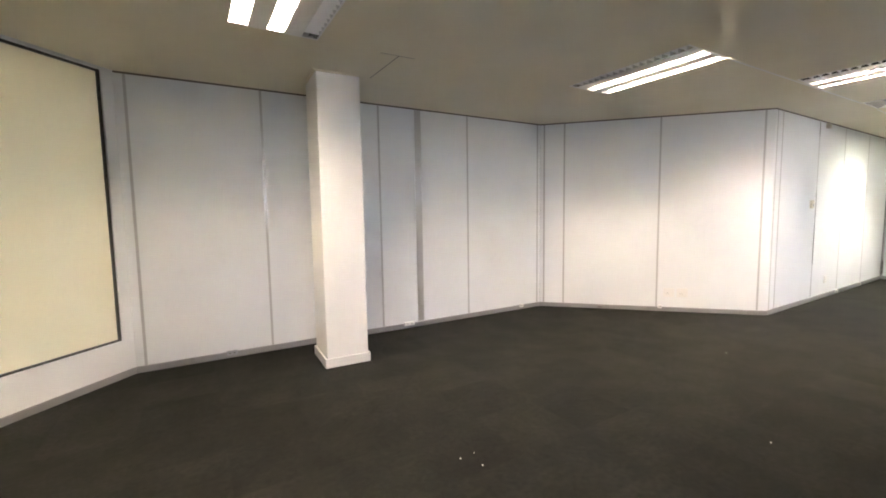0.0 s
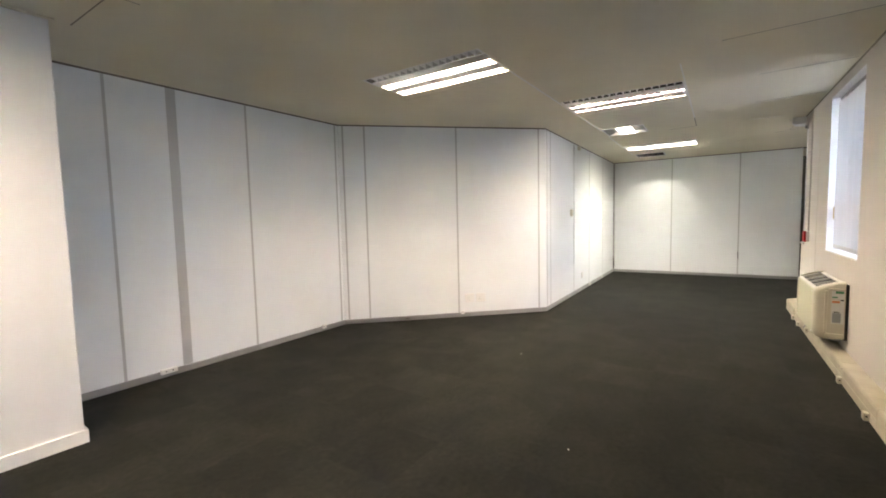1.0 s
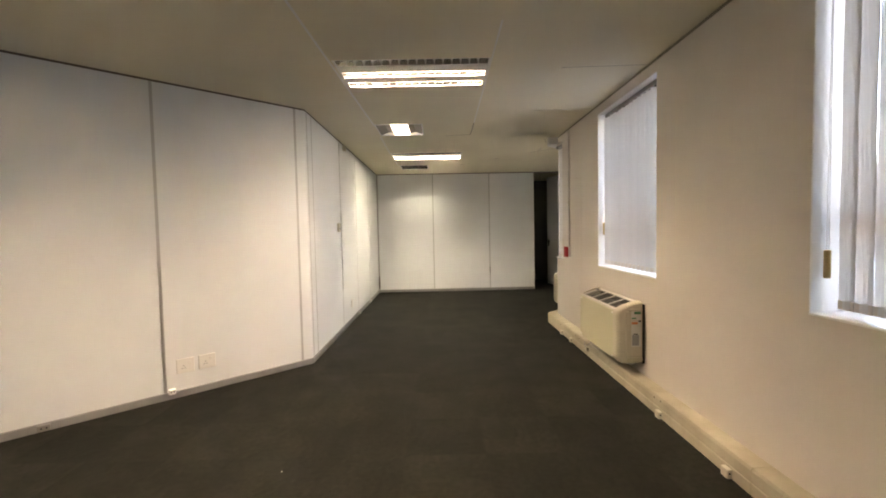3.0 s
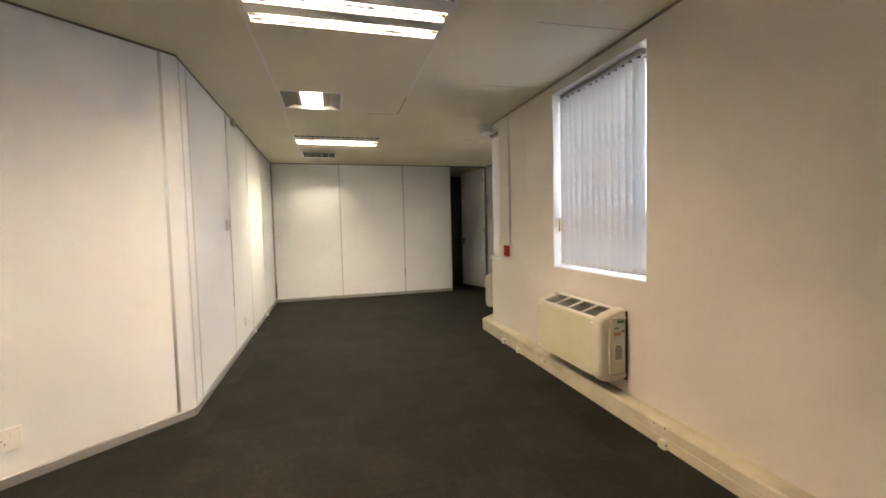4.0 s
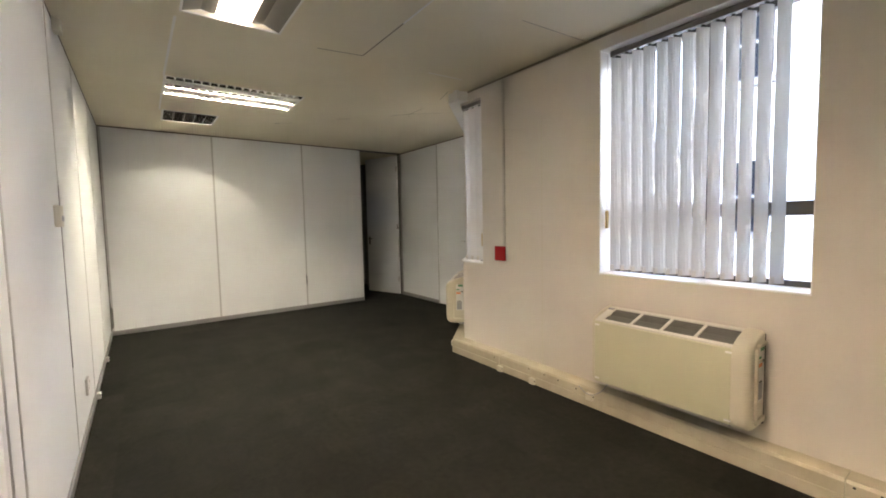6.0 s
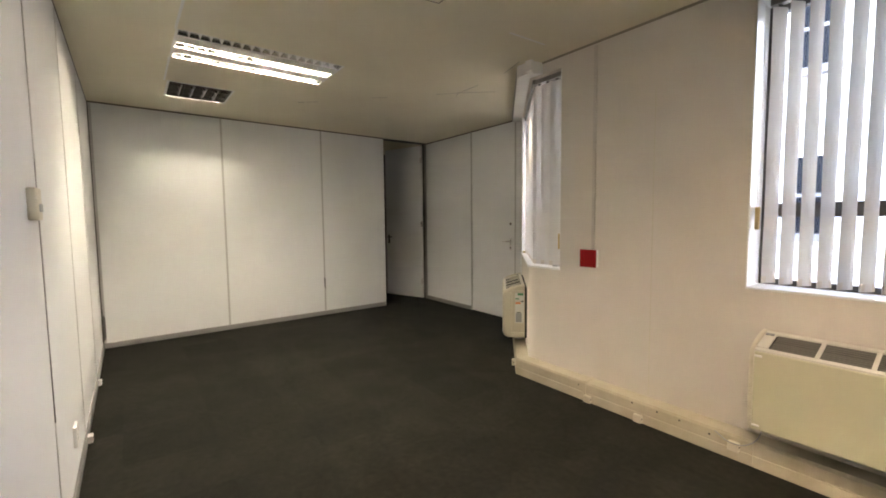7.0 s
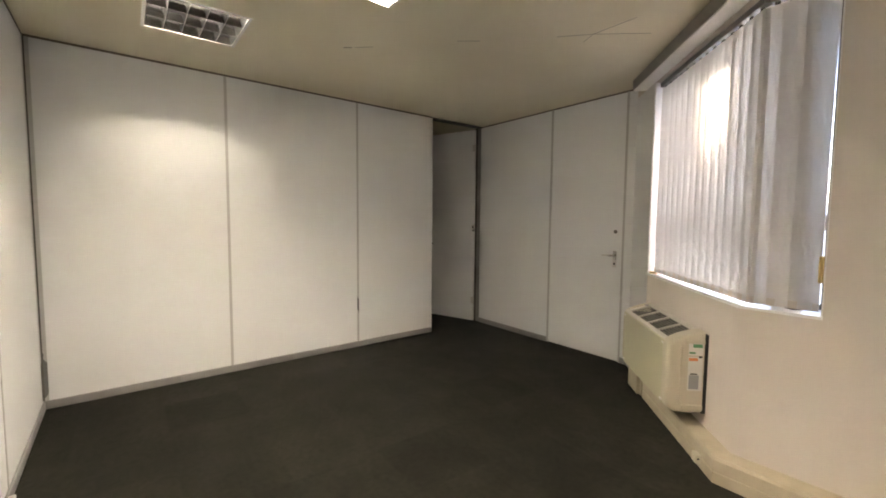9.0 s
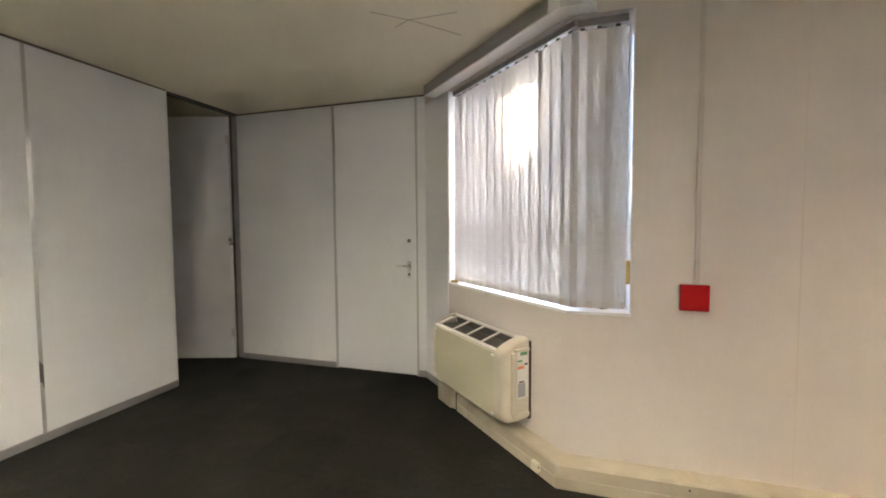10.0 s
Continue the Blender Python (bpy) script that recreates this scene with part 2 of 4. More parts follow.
def solid(name, bm, material, m=I4, label="", category="", kind="", group=""):
    ob = new(name, mesh_of(name, bm, material))
    ob.matrix_basis = m
    return tagged(ob, label, category, group, kind)


def B():
    return bmesh.new()


H = 2.70      # room height
SK = 0.06     # skirting height
C0, C1, C2, C3, C4 = (-0.62, 4.88), (4.345, 4.80), (6.375, 2.665), (11.455, 2.71), (11.52, -0.875)
WY = -0.44    # window wall
C6 = (8.07, WY)
DY = -1.74    # door wall
C7 = (9.37, DY)
CW = (-2.6, 2.90)

# ---- structure: floor and ceiling ----
bm = B()
box(bm, -3.2, 13.6, -2.2, 5.4, -0.15, 0.0)
solid("floor", bm, M_carpet, label="dark charcoal carpet tile floor, worn and speckled", category="floor", kind="structure")

LIGHTS = [  # centre x, y of the long luminaires, side (+1: dead tube at high x)
    (0.465, 2.80, 1), (3.575, 2.70, -1), (5.455, 1.452, -1), (9.26, 1.475, -1)]
LW, LL = 0.59, 1.21
SQUARES = [(7.35, 1.75, 0.59), (10.50, 1.775, 0.57)]
holes = [(x - LW / 2, x + LW / 2, y - LL / 2, y + LL / 2) for x, y, s in LIGHTS]
holes += [(x - w / 2, x + w / 2, y - w / 2, y + w / 2) for x, y, w in SQUARES]


def sheet_with_holes(bm, x0, x1, y0, y1, z0, z1, gaps):
    xs = sorted({x0, x1, *[v for h in gaps for v in h[:2]]})
    ys = sorted({y0, y1, *[v for h in gaps for v in h[2:]]})
    for i in range(len(xs) - 1):
        for j in range(len(ys) - 1):
            cx, cy = (xs[i] + xs[i + 1]) / 2, (ys[j] + ys[j + 1]) / 2
            if not any(h[0] < cx < h[1] and h[2] < cy < h[3] for h in gaps):
                box(bm, xs[i], xs[i + 1], ys[j], ys[j + 1], z0, z1)
    bmesh.ops.remove_doubles(bm, verts=bm.verts[:], dist=1e-5)
    seen = {}
    for f in bm.faces[:]:
        seen.setdefault(tuple(round(c, 4) for c in f.calc_center_median()), []).append(f)
    bmesh.ops.delete(bm, geom=[f for fs in seen.values() if len(fs) > 1 for f in fs], context="FACES_ONLY")


bm = B()
sheet_with_holes(bm, -3.2, 13.6, 0.5, 5.4, H, H + 0.25, holes)
bmB = [(-3.2, 0.5), (-3.2, -0.75), (7.96, -0.75), (9.2, -1.99), (13.6, -1.99), (13.6, 0.5)]
column_of(bm, bmB, H, H + 0.25)
solid("ceiling", bm, M_ceiling, label="off-white smooth ceiling boards with faint joints", category="ceiling", kind="structure")

# ---- structure: partitions ----


def partition(name, a, b, joints, label, wide=(), skirt=True, ends=(0.0, 0.0), thick=0.08):
    """Demountable partition from a to b; joints: distances of the aluminium strips from a."""
    m = along(*a, *b)
    length = math.dist(a, b)
    bm = B()
    box(bm, -ends[0], length + ends[1], -thick, -0.010, 0, H - 0.002)
    wall = solid(name, bm, M_gap_shade, m, label, "wall", "structure")
    stops = [0.0, *joints, length]
    for i in range(len(stops) - 1):
        s0, s1 = stops[i] + (0.006 if i else 0), stops[i + 1] - (0.006 if i < len(stops) - 2 else 0)
        if s1 - s0 < 0.02:
            continue
        bm = B()
        soft_box(bm, s0, s1, -0.010, 0.0, 0.01, H - 0.012, 0.0015, 1)
        part("panel", bm, M_panel, wall)
    for s in joints:
        w = 0.042 if s in wide else 0.0115
        bm = B()
        prism(bm, [(-0.006, 0.0), (0.002, 0.0), (0.002, H - 0.012), (-0.006, H - 0.012)], s - w, s + w)
        part("joint_strip", bm, M_strip, wall, "satin aluminium joint strip")
    bm = B()
    box(bm, 0.0, length, -0.004, 0.003, H - 0.017, H - 0.001)
    part("ceiling_trim", bm, M_trim, wall, "dark shadow-gap trim")
    if skirt:
        bm = B()
        prism(bm, [(0.0, 0.0), (0.012, 0.0), (0.012, SK - 0.006), (0.006, SK), (0.0, SK)], 0.0, length)
        part("skirting", bm, M_base, wall, "grey metal skirting")
    return wall, m


wall_north, F_north = partition("wall_north", C1, C0, [0.055, 1.29, 2.02, 2.53, 3.79, 4.89], "white panelled office partition with aluminium strips", wide=(2.02,), ends=(0.1, 0.1))
L12 = math.dist(C1, C2)
wall_bay, F_bay = partition("wall_northeast", C2, C1, [0.11, L12 - 1.61, L12 - 0.344, L12 - 0.06], "white panelled partition set at an angle", ends=(0.0, 0.0))
L23 = math.dist(C2, C3)
wall_long, F_long = partition("wall_long", C3, C2, [0.03, 1.245, 2.465, 3.575, L23 - 0.22, L23 - 0.06], "long white panelled partition with aluminium strips", ends=(0.1, 0.0))
wall_far, F_far = partition("wall_east", C4, C3, [1.02, 2.31, 3.565], "white panelled end partition, washed by a ceiling light", ends=(0.0, 0.08))
wall_door, F_door = partition("wall_south_east", C7, (11.63, DY), [], "white panelled partition with a flush door", skirt=False, ends=(0.3, 0.0))
for o in list(wall_door.children):
    bpy.data.objects.remove(o)

# end cap of the far partition beside the doorway
bm = B()
box(bm, -0.012, 0.0, -0.08, 0.0, 0.0, H - 0.012)
part("edge_trim", bm, M_panel, wall_far)

# door wall: fixed panel, posts, skirting and trim; the door fills the gap between them
door_s0, door_s1 = 9.475 - C7[0], 10.35 - C7[0]
for s0, s1 in ((0.0, door_s0 - 0.02), (door_s1 + 0.02, 11.565 - C7[0])):
    bm = B()
    soft_box(bm, s0, s1, -0.010, 0.0, 0.01, H - 0.012, 0.0015, 1)
    part("panel", bm, M_panel, wall_door)
    bm = B()
    prism(bm, [(0.0, 0.0), (0.012, 0.0), (0.012, SK - 0.006), (0.006, SK), (0.0, SK)], s0, s1)
    part("skirting", bm, M_base, wall_door, "grey metal skirting")
for s in (door_s0 - 0.012, door_s1 + 0.012):
    bm = B()
    box(bm, s - 0.011, s + 0.011, -0.012, 0.005, 0.0, H - 0.012)
    part("door_post", bm, M_strip, wall_door, "slim aluminium door post")
bm = B()
box(bm, 0.0, 2.26, -0.004, 0.003, H - 0.017, H - 0.001)
part("ceiling_trim", bm, M_trim, wall_door)
bm = B()
prism(bm, [(-0.08, 0), (0.004, 0), (0.004, H - 0.003), (-0.08, H - 0.003)], 11.568 - C7[0], 11.625 - C7[0])
part("corner_post", bm, M_base, wall_door, "aluminium post at the doorway")

# closed flush door
door_1 = thing("door_1", along(*C7, 11.6, DY), "closed white flush full-height door in the partition", "door", kind="structure")
bm = B()
soft_box(bm, door_s0 + 0.003, door_s1 - 0.003, -0.010, 0.001, 0.008, H - 0.016, 0.002, 1)
part("leaf", bm, M_panel, door_1)
hx = 9.545 - C7[0]
bm = B()
soft_box(bm, hx - 0.02, hx + 0.02, 0.001, 0.008, 0.965, 1.13, 0.004, 2)
lock_plate = part("lock_plate", bm, M_chrome, door_1, "satin metal lock plate")
bm = B()
rod(bm, (hx, 0.006, 1.085), (hx, 0.05, 1.085), 0.009)
rod(bm, (hx - 0.008, 0.048, 1.085), (hx + 0.115, 0.048, 1.083), 0.009)
part("lever_handle", bm, M_chrome, lock_plate, "satin metal lever handle")
bm = B()
rod(bm, (hx, 0.008, 1.0), (hx, 0.012, 1.0), 0.011)
part("key_hole", bm, M_void, lock_plate)
bm = B()
rod(bm, (hx, 0.0, 1.325), (hx, 0.010, 1.325), 0.019, 16)
part("deadlock", bm, M_grille, door_1, "round metal deadlock cylinder")

# open door at the end of the room
door_2 = thing("door_2", along(11.635, -1.70, 12.40, -1.455), "white flush door standing open into a dark corridor", "door", kind="structure")
bm = B()
soft_box(bm, 0.0, 0.85, -0.02, 0.02, 0.010, H - 0.03, 0.002, 1)
part("leaf", bm, M_panel, door_2)
for z in (0.30, 1.32, 2.42):
    bm = B()
    rod(bm, (-0.012, 0.024, z - 0.05), (-0.012, 0.024, z + 0.05), 0.009, 10)
    box(bm, -0.02, 0.03, 0.02, 0.0225, z - 0.045, z + 0.045)
    part("hinge", bm, M_chrome, door_2, "metal butt hinge")
bm = B()
box(bm, 0.76, 0.80, 0.02, 0.026, 0.96, 1.12)
rod(bm, (0.78, 0.026, 1.08), (0.78, 0.062, 1.08), 0.009)
rod(bm, (0.79, 0.062, 1.08), (0.67, 0.062, 1.08), 0.009)
part("lever_handle", bm, M_dark, door_2, "dark lever handle")

# head frame across the doorway
bm = B()
box(bm, 11.545, 11.62, -1.735, -0.876, H - 0.018, H - 0.001)
solid("trim", bm, M_gap_shade, label="dark head frame over the doorway", category="trim", kind="structure")
# corridor behind: walls coloured near black so that it looks unlit
bm = B()
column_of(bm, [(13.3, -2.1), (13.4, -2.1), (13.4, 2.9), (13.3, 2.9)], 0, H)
solid("wall_corridor_east", bm, M_gap_shade, label="plain corridor wall, coloured dark to stand for shade", category="wall", kind="structure")
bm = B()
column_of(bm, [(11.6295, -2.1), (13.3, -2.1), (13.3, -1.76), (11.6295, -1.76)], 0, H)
solid("wall_corridor_south", bm, M_gap_shade, label="plain corridor wall, coloured dark to stand for shade", category="wall", kind="structure")
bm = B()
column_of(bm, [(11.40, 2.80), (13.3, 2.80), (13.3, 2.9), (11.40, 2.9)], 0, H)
solid("wall_corridor_north", bm, M_gap_shade, label="plain corridor wall, coloured dark to stand for shade", category="wall", kind="structure")

# ---- structure: outer walls ----
SILL, HEAD = 0.980, 2.60
T = 0.30
OPEN = [(0.077, 1.292), (2.65, 3.865), (5.223, 6.437)]


def wall_run(bm, x0, x1, gaps, z0=SILL, z1=HEAD):
    x = x0
    for g0, g1 in gaps:
        box(bm, x, g0, -T, 0, 0, H)
        box(bm, g0, g1, -T, 0, 0, z0)
        box(bm, g0, g1, -T, 0, z1, H)
        x = g1
    if x < x1:
        box(bm, x, x1, -T, 0, 0, H)


bm = B()
wall_run(bm, -2.6, 7.735, OPEN)
wall_south = solid("wall_south", bm, M_plaster, Matrix.Translation((0, WY, 0)), "cream-white painted plaster window wall", "wall", "structure")
# corner piece below and above the bay window, turning 45 degrees
tn = T * math.tan(radians(22.5))
c6o = (C6[0] - tn, WY - T)
q = math.sqrt(0.5)
c7x = (C7[0], DY)
c7o = (C7[0] - T * q, DY - T * q)
turn = []
for k in range(9):
    u = k / 8
    pa, pb = (C6[0] + 0.09 * q, C6[1] - 0.09 * q), (C6[0] - 0.09, C6[1])
    turn.append(tuple((1 - u) ** 2 * pa[n] + 2 * u * (1 - u) * C6[n] + u * u * pb[n] for n in (0, 1)))
low = [(7.735, WY - T), c6o, c7o, c7x, *turn, (7.735, WY)]
bm = B()
column_of(bm, low, 0, 0.965)
column_of(bm, low, 2.60, H)
# pier beside the door wall
d_end = 1.39
pier0 = (C6[0] + d_end * q, C6[1] - d_end * q)
column_of(bm, [pier0, (pier0[0] - T * q, pier0[1] - T * q), c7o, c7x], 0.965, 2.60)
wall_bay_window = solid("wall_bay_window", bm, M_plaster, label="cream-white plaster wall turning round the bay window", category="wall", kind="structure")
# white panel on the pier, beside the door
F_diag = along(*C6, *C7)
pier_end = math.dist(C6, C7)
bm = B()
soft_box(bm, d_end + 0.004, pier_end - 0.004, 0.0005, 0.005, 0.012, 2.60, 0.0015, 1)
part("panel", bm, M_panel, wall_bay_window, "white panel facing on the pier", F_diag)
bm = B()
prism(bm, [(0.006, 0.0), (0.016, 0.0), (0.016, SK - 0.006), (0.011, SK), (0.006, SK)], 1.36, pier_end - 0.012)
part("skirting", bm, M_base, wall_bay_window, "grey metal skirting", F_diag)
# bulkhead over the bay window
bm = B()
po = 0.11
k = po * math.tan(radians(22.5))
e_x = C6[0] + 1.62 * q
e_y = C6[1] - 1.62 * q
column_of(bm, [(7.93, WY), C6, (e_x, e_y), (e_x + po * q, e_y + po * q), (C6[0] + k, WY + po), (7.96, WY + po)], 2.605, H - 0.002)
bulk = solid("bulkhead", bm, M_reveal, label="white painted bulkhead above the bay window", category="trim", kind="structure")
# flat grey strip laid over the front face of the diagonal leg
bm = B()
box(bm, k, 1.62, po + 0.0005, po + 0.006, 2.612, H - 0.003)
part("fascia", bm, M_front_strip, bulk, "grey strip along the bulkhead front", along(*C6, *C7))
bm = B()
box(bm, 7.935, 8.0, WY + po + 0.001, WY + po + 0.03, 2.61, H - 0.003)
solid("trim", bm, M_reveal, label="small white cover block on the bulkhead", category="trim", kind="structure")
# ceiling trim along the window wall
bm = B()
box(bm, -2.6, 7.93, 0, 0.008, H - 0.016, H - 0.001)
solid("cornice_trim", bm, M_cornice, Matrix.Translation((0, WY, 0)), "narrow dark ceiling trim", "trim", "structure")
# faint vertical board joint
bm = B()
box(bm, 6.976, 6.982, 0.0, 0.0012, 0.16, 2.25)
part("joint_line", bm, M_beigebox, wall_south, "hairline plaster joint")

# west end, closing the room behind the camera
bm = B()
column_of(bm, [(-2.7, WY - T), (-2.6, WY - T), (-2.6, 2.89), (-2.6, 3.1), (-2.7, 3.1)], 0, H)
solid("wall_west", bm, M_plaster, label="plain painted wall", category="wall", kind="structure")

# angled wall with the tall blind window
F_ang = along(*C0, *CW)
LA = math.dist(C0, CW)
bm = B()
WZ0, WS0, WS1 = 0.335, 0.10, 2.55
box(bm, 0, WS0, -0.2, 0, 0, H)
box(bm, WS0, WS1, -0.2, 0, 0, WZ0)
box(bm, WS0, WS1, -0.2, 0, 2.675, H)
box(bm, WS1, LA, -0.2, 0, 0, H)
wall_ang = solid("wall_northwest", bm, M_panel, F_ang, "white painted wall below a tall window", "wall", "structure")
bm = B()
prism(bm, [(0.0, 0.0), (0.012, 0.0), (0.012, SK - 0.006), (0.006, SK), (0.0, SK)], 0.012, LA)
part("skirting", bm, M_base, wall_ang, "grey metal skirting")
win_nw = thing("window_4", F_ang, "tall dark-framed window behind a drawn beige roller blind", "window", kind="structure")
for x0, x1, z0, z1 in ((WS0, WS0 + 0.022, WZ0, 2.675), (WS1 - 0.022, WS1, WZ0, 2.675), (WS0 + 0.022, WS1 - 0.022, WZ0, WZ0 + 0.018), (WS0 + 0.022, WS1 - 0.022, 2.655, 2.675)):
    bm = B()
    box(bm, x0, x1, -0.10, -0.016, z0, z1)
    part("window_frame", bm, M_dark, win_nw, "dark bronze frame")
bm = B()
box(bm, WS0 + 0.022, WS1 - 0.022, -0.095, -0.089, WZ0 + 0.018, 2.655)
pane = part("pane", bm, M_glass, win_nw)
pane.visible_shadow = False
bm = B()
n_w = 40
xs = [WS0 + 0.0225 + (WS1 - WS0 - 0.045) * i / n_w for i in range(n_w + 1)]
row = [[bm.verts.new((x, -0.03 + 0.002 * math.sin(i * 0.9) + o, z)) for i, x in enumerate(xs)] for o, z in ((0, WZ0 + 0.0185), (0, 2.6545), (-0.0015, 2.6545), (-0.0015, WZ0 + 0.0185))]
for j in range(4):
    for i in range(n_w):
        bm.faces.new((row[j][i], row[j][i + 1], row[(j + 1) % 4][i + 1], row[(j + 1) % 4][i]))
tagged(part("roller_blind", bm, M_roller, win_nw, "drawn beige fabric roller blind"))

# column
col = thing("column", Matrix.Translation((1.108, 4.25, 0)) @ Matrix.Rotation(radians(-2.5), 4, "Z"), "square white painted column with a skirting block", "column", kind="structure")
bm = B()
soft_box(bm, -0.198, 0.198, -0.235, 0.235, 0, H - 0.001, 0.006, 2)
part("shaft", bm, M_column, col)
bm = B()
for x0, x1, y0, y1 in ((-0.215, 0.215, -0.252, -0.2355), (-0.215, 0.215, 0.2355, 0.252), (-0.215, -0.1985, -0.2355, 0.2355), (0.1985, 0.215, -0.2355, 0.2355)):
    box(bm, x0, x1, y0, y1, 0, 0.085)
part("skirting", bm, M_white, col, "white skirting board")
bm = B()
for x0, x1, y0, y1 in ((-0.222, 0.222, -0.258, -0.2355), (-0.222, -0.1985, -0.2355, 0.2355)):
    box(bm, x0, x1, y0, y1, H - 0.012, H - 0.002)
part("collar", bm, M_ceiling, col)

# ---- windows and vertical blinds ----


def window_in(name, m, w, z0, z1, label, mullion=0.5, transom=1.36, depth=0.20):
    """Bronze-framed window set back in its reveal; x from 0 to w, y into the room."""
    win = thing(name, m, label, "window", kind="structure")
    fy0, fy1 = -depth - 0.05, -depth
    f = 0.045
    bars = [(0, f, z0, z1), (w - f, w, z0, z1), (f, w - f, z0, z0 + f), (f, w - f, z1 - f, z1)]
    if mullion:
        bars += [(w * mullion - 0.03, w * mullion + 0.03, z0 + f, z1 - f)]
        bars += [(f, w * mullion - 0.03, transom - 0.04, transom + 0.04), (w * mullion + 0.03, w - f, transom - 0.04, transom + 0.04)]
    else:
        bars += [(f, w - f, transom - 0.04, transom + 0.04)]
    for x0, x1, a, b in bars:
        bm = B()
        box(bm, x0, x1, fy0, fy1, a, b)
        part("window_frame", bm, M_bronze, win, "dark bronze frame bar")
    bm = B()
    box(bm, f, w - f, fy0 + 0.02, fy0 + 0.026, z0 + f, z1 - f)
    p = part("pane", bm, M_glass, win)
    p.visible_shadow = False
    bm = B()
    for x0, x1, a, b in ((0.0, 0.006, z0, z1), (w - 0.006, w, z0, z1), (0.006, w - 0.006, z1 - 0.006, z1)):
        box(bm, x0, x1, fy1, -0.001, a, b)
    part("reveal", bm, M_reveal, win, "white gloss-painted reveal")
    bm = B()
    prism(bm, [(fy1, z0), (0.004, z0), (0.006, z0 + 0.006), (0.002, z0 + 0.012), (fy1, z0 + 0.012)], 0.0061, w - 0.0061)
    part("window_sill", bm, M_reveal, win, "white painted window sill")
    return win


def slat_mesh(h, w=0.089, bow=0.004, name="slat"):
    """A hanging fabric slat, gently curved across and a little wavy down, with a real thickness."""
    bm = B()
    cols, rows = 5, 8
    layers = []
    for off in (0.0, -0.0012):
        layers.append([[bm.verts.new((w * (i / (cols - 1) - 0.5), off + bow * (1 - (2 * i / (cols - 1) - 1) ** 2) + 0.0016 * math.sin(j * 1.7 + i), h * j / rows)) for i in range(cols)] for j in range(rows + 1)])
    for j in range(rows):
        for i in range(cols - 1):
            bm.faces.new((layers[0][j][i], layers[0][j][i + 1], layers[0][j + 1][i + 1], layers[0][j + 1][i]))
            bm.faces.new((layers[1][j][i], layers[1][j + 1][i], layers[1][j + 1][i + 1], layers[1][j][i + 1]))
    return mesh_of(name, bm, M_slat)


def hem_mesh(w):
    bm = B()
    soft_box(bm, 0.0015 - w / 2, w / 2 - 0.0015, -0.0022, 0.0035, 0.0, 0.040, 0.001, 1)
    return mesh_of("hem", bm, M_hem)


SLATS = {}


def vertical_blind(m, runs, y, z0, z1, label, turn, pitch=0.08, jitter=5.0, cord=None, width=0.089):
    """runs: (frame, x0, x1) stretches of headrail; every slat hangs from it, turned by its own angle."""
    blind = thing("vertical_blind", m, label, "blind")
    key = (round(z1 - z0, 3), width)
    if key not in SLATS:
        SLATS[key] = slat_mesh(z1 - z0 - 0.055, width), hem_mesh(width)
    for fr, x0, x1 in runs:
        bm = B()
        prism(bm, [(y - 0.022, z1 - 0.04), (y + 0.022, z1 - 0.04), (y + 0.024, z1 - 0.012), (y + 0.018, z1 - 0.001), (y - 0.022, z1 - 0.001)], x0, x1)
        part("headrail", bm, M_rail, blind, "grey-brown metal headrail", fr)
        k = int((x1 - x0 - 0.9 * width) / pitch + 0.6) + 1
        for i in range(k):
            x = x0 + 0.45 * width + i * (x1 - x0 - 0.9 * width) / max(1, k - 1)
            a = turn + random.uniform(-jitter, jitter)
            fm = fr @ Matrix.Translation((x, y, z0)) @ Matrix.Rotation(radians(a), 4, "Z") @ Matrix.Rotation(radians(random.uniform(-0.25, 0.25)), 4, "Y")
            s = part("slat", SLATS[key][0], None, blind, "", fm)
            h = new("hem", SLATS[key][1])
            h.parent = s
            bm = B()
            box(bm, -0.012, 0.012, -0.002, 0.002, z1 - z0 - 0.058, z1 - z0 - 0.036)
            part("hanger", bm, M_dark, blind, "", fm)
    if cord:
        x, zc = cord
        bm = B()
        for dx in (-0.006, 0.006):
            rod(bm, (x + dx, y + 0.03, zc + 0.07), (x + dx * 0.4, y + 0.03, z1 - 0.03), 0.0014, 6)
        part("pull_cord", bm, M_white, blind, "white pull cord")
        bm = B()
        soft_box(bm, x - 0.011, x + 0.011, y + 0.02, y + 0.042, zc - 0.06, zc + 0.07, 0.005, 2)
        part("cord_weight", bm, M_wood, blind, "pale wooden cord weight")
    return blind


FW = Matrix.Translation((0, WY, 0))
for i, (x0, x1) in enumerate(OPEN):
    window_in("window_%d" % (i + 1), Matrix.Translation((x0, WY, 0)), x1 - x0, SILL, HEAD, "bronze-framed office window in a white reveal", mullion=0.49, transom=1.43)
mb = Matrix.Translation((0.077, WY, 0))
vertical_blind(mb, [(I4, 0.03, 1.165)], -0.085, SILL + 0.035, HEAD - 0.008, "off-white vertical slat blind with slats turned open", 62, jitter=4, cord=(1.185, 1.38))
mb = Matrix.Translation((2.65, WY, 0))
vertical_blind(mb, [(I4, 0.03, 1.165)], -0.085, SILL + 0.035, HEAD - 0.008, "off-white vertical slat blind, nearly closed", -7, jitter=3, pitch=0.074, cord=(1.185, 1.21))
mb = Matrix.Translation((5.223, WY, 0))
vertical_blind(mb, [(I4, 0.13, 1.17)], -0.085, SILL + 0.035, HEAD - 0.008, "off-white vertical slat blind with slats half turned", 60, jitter=3, cord=(1.185, 1.38))

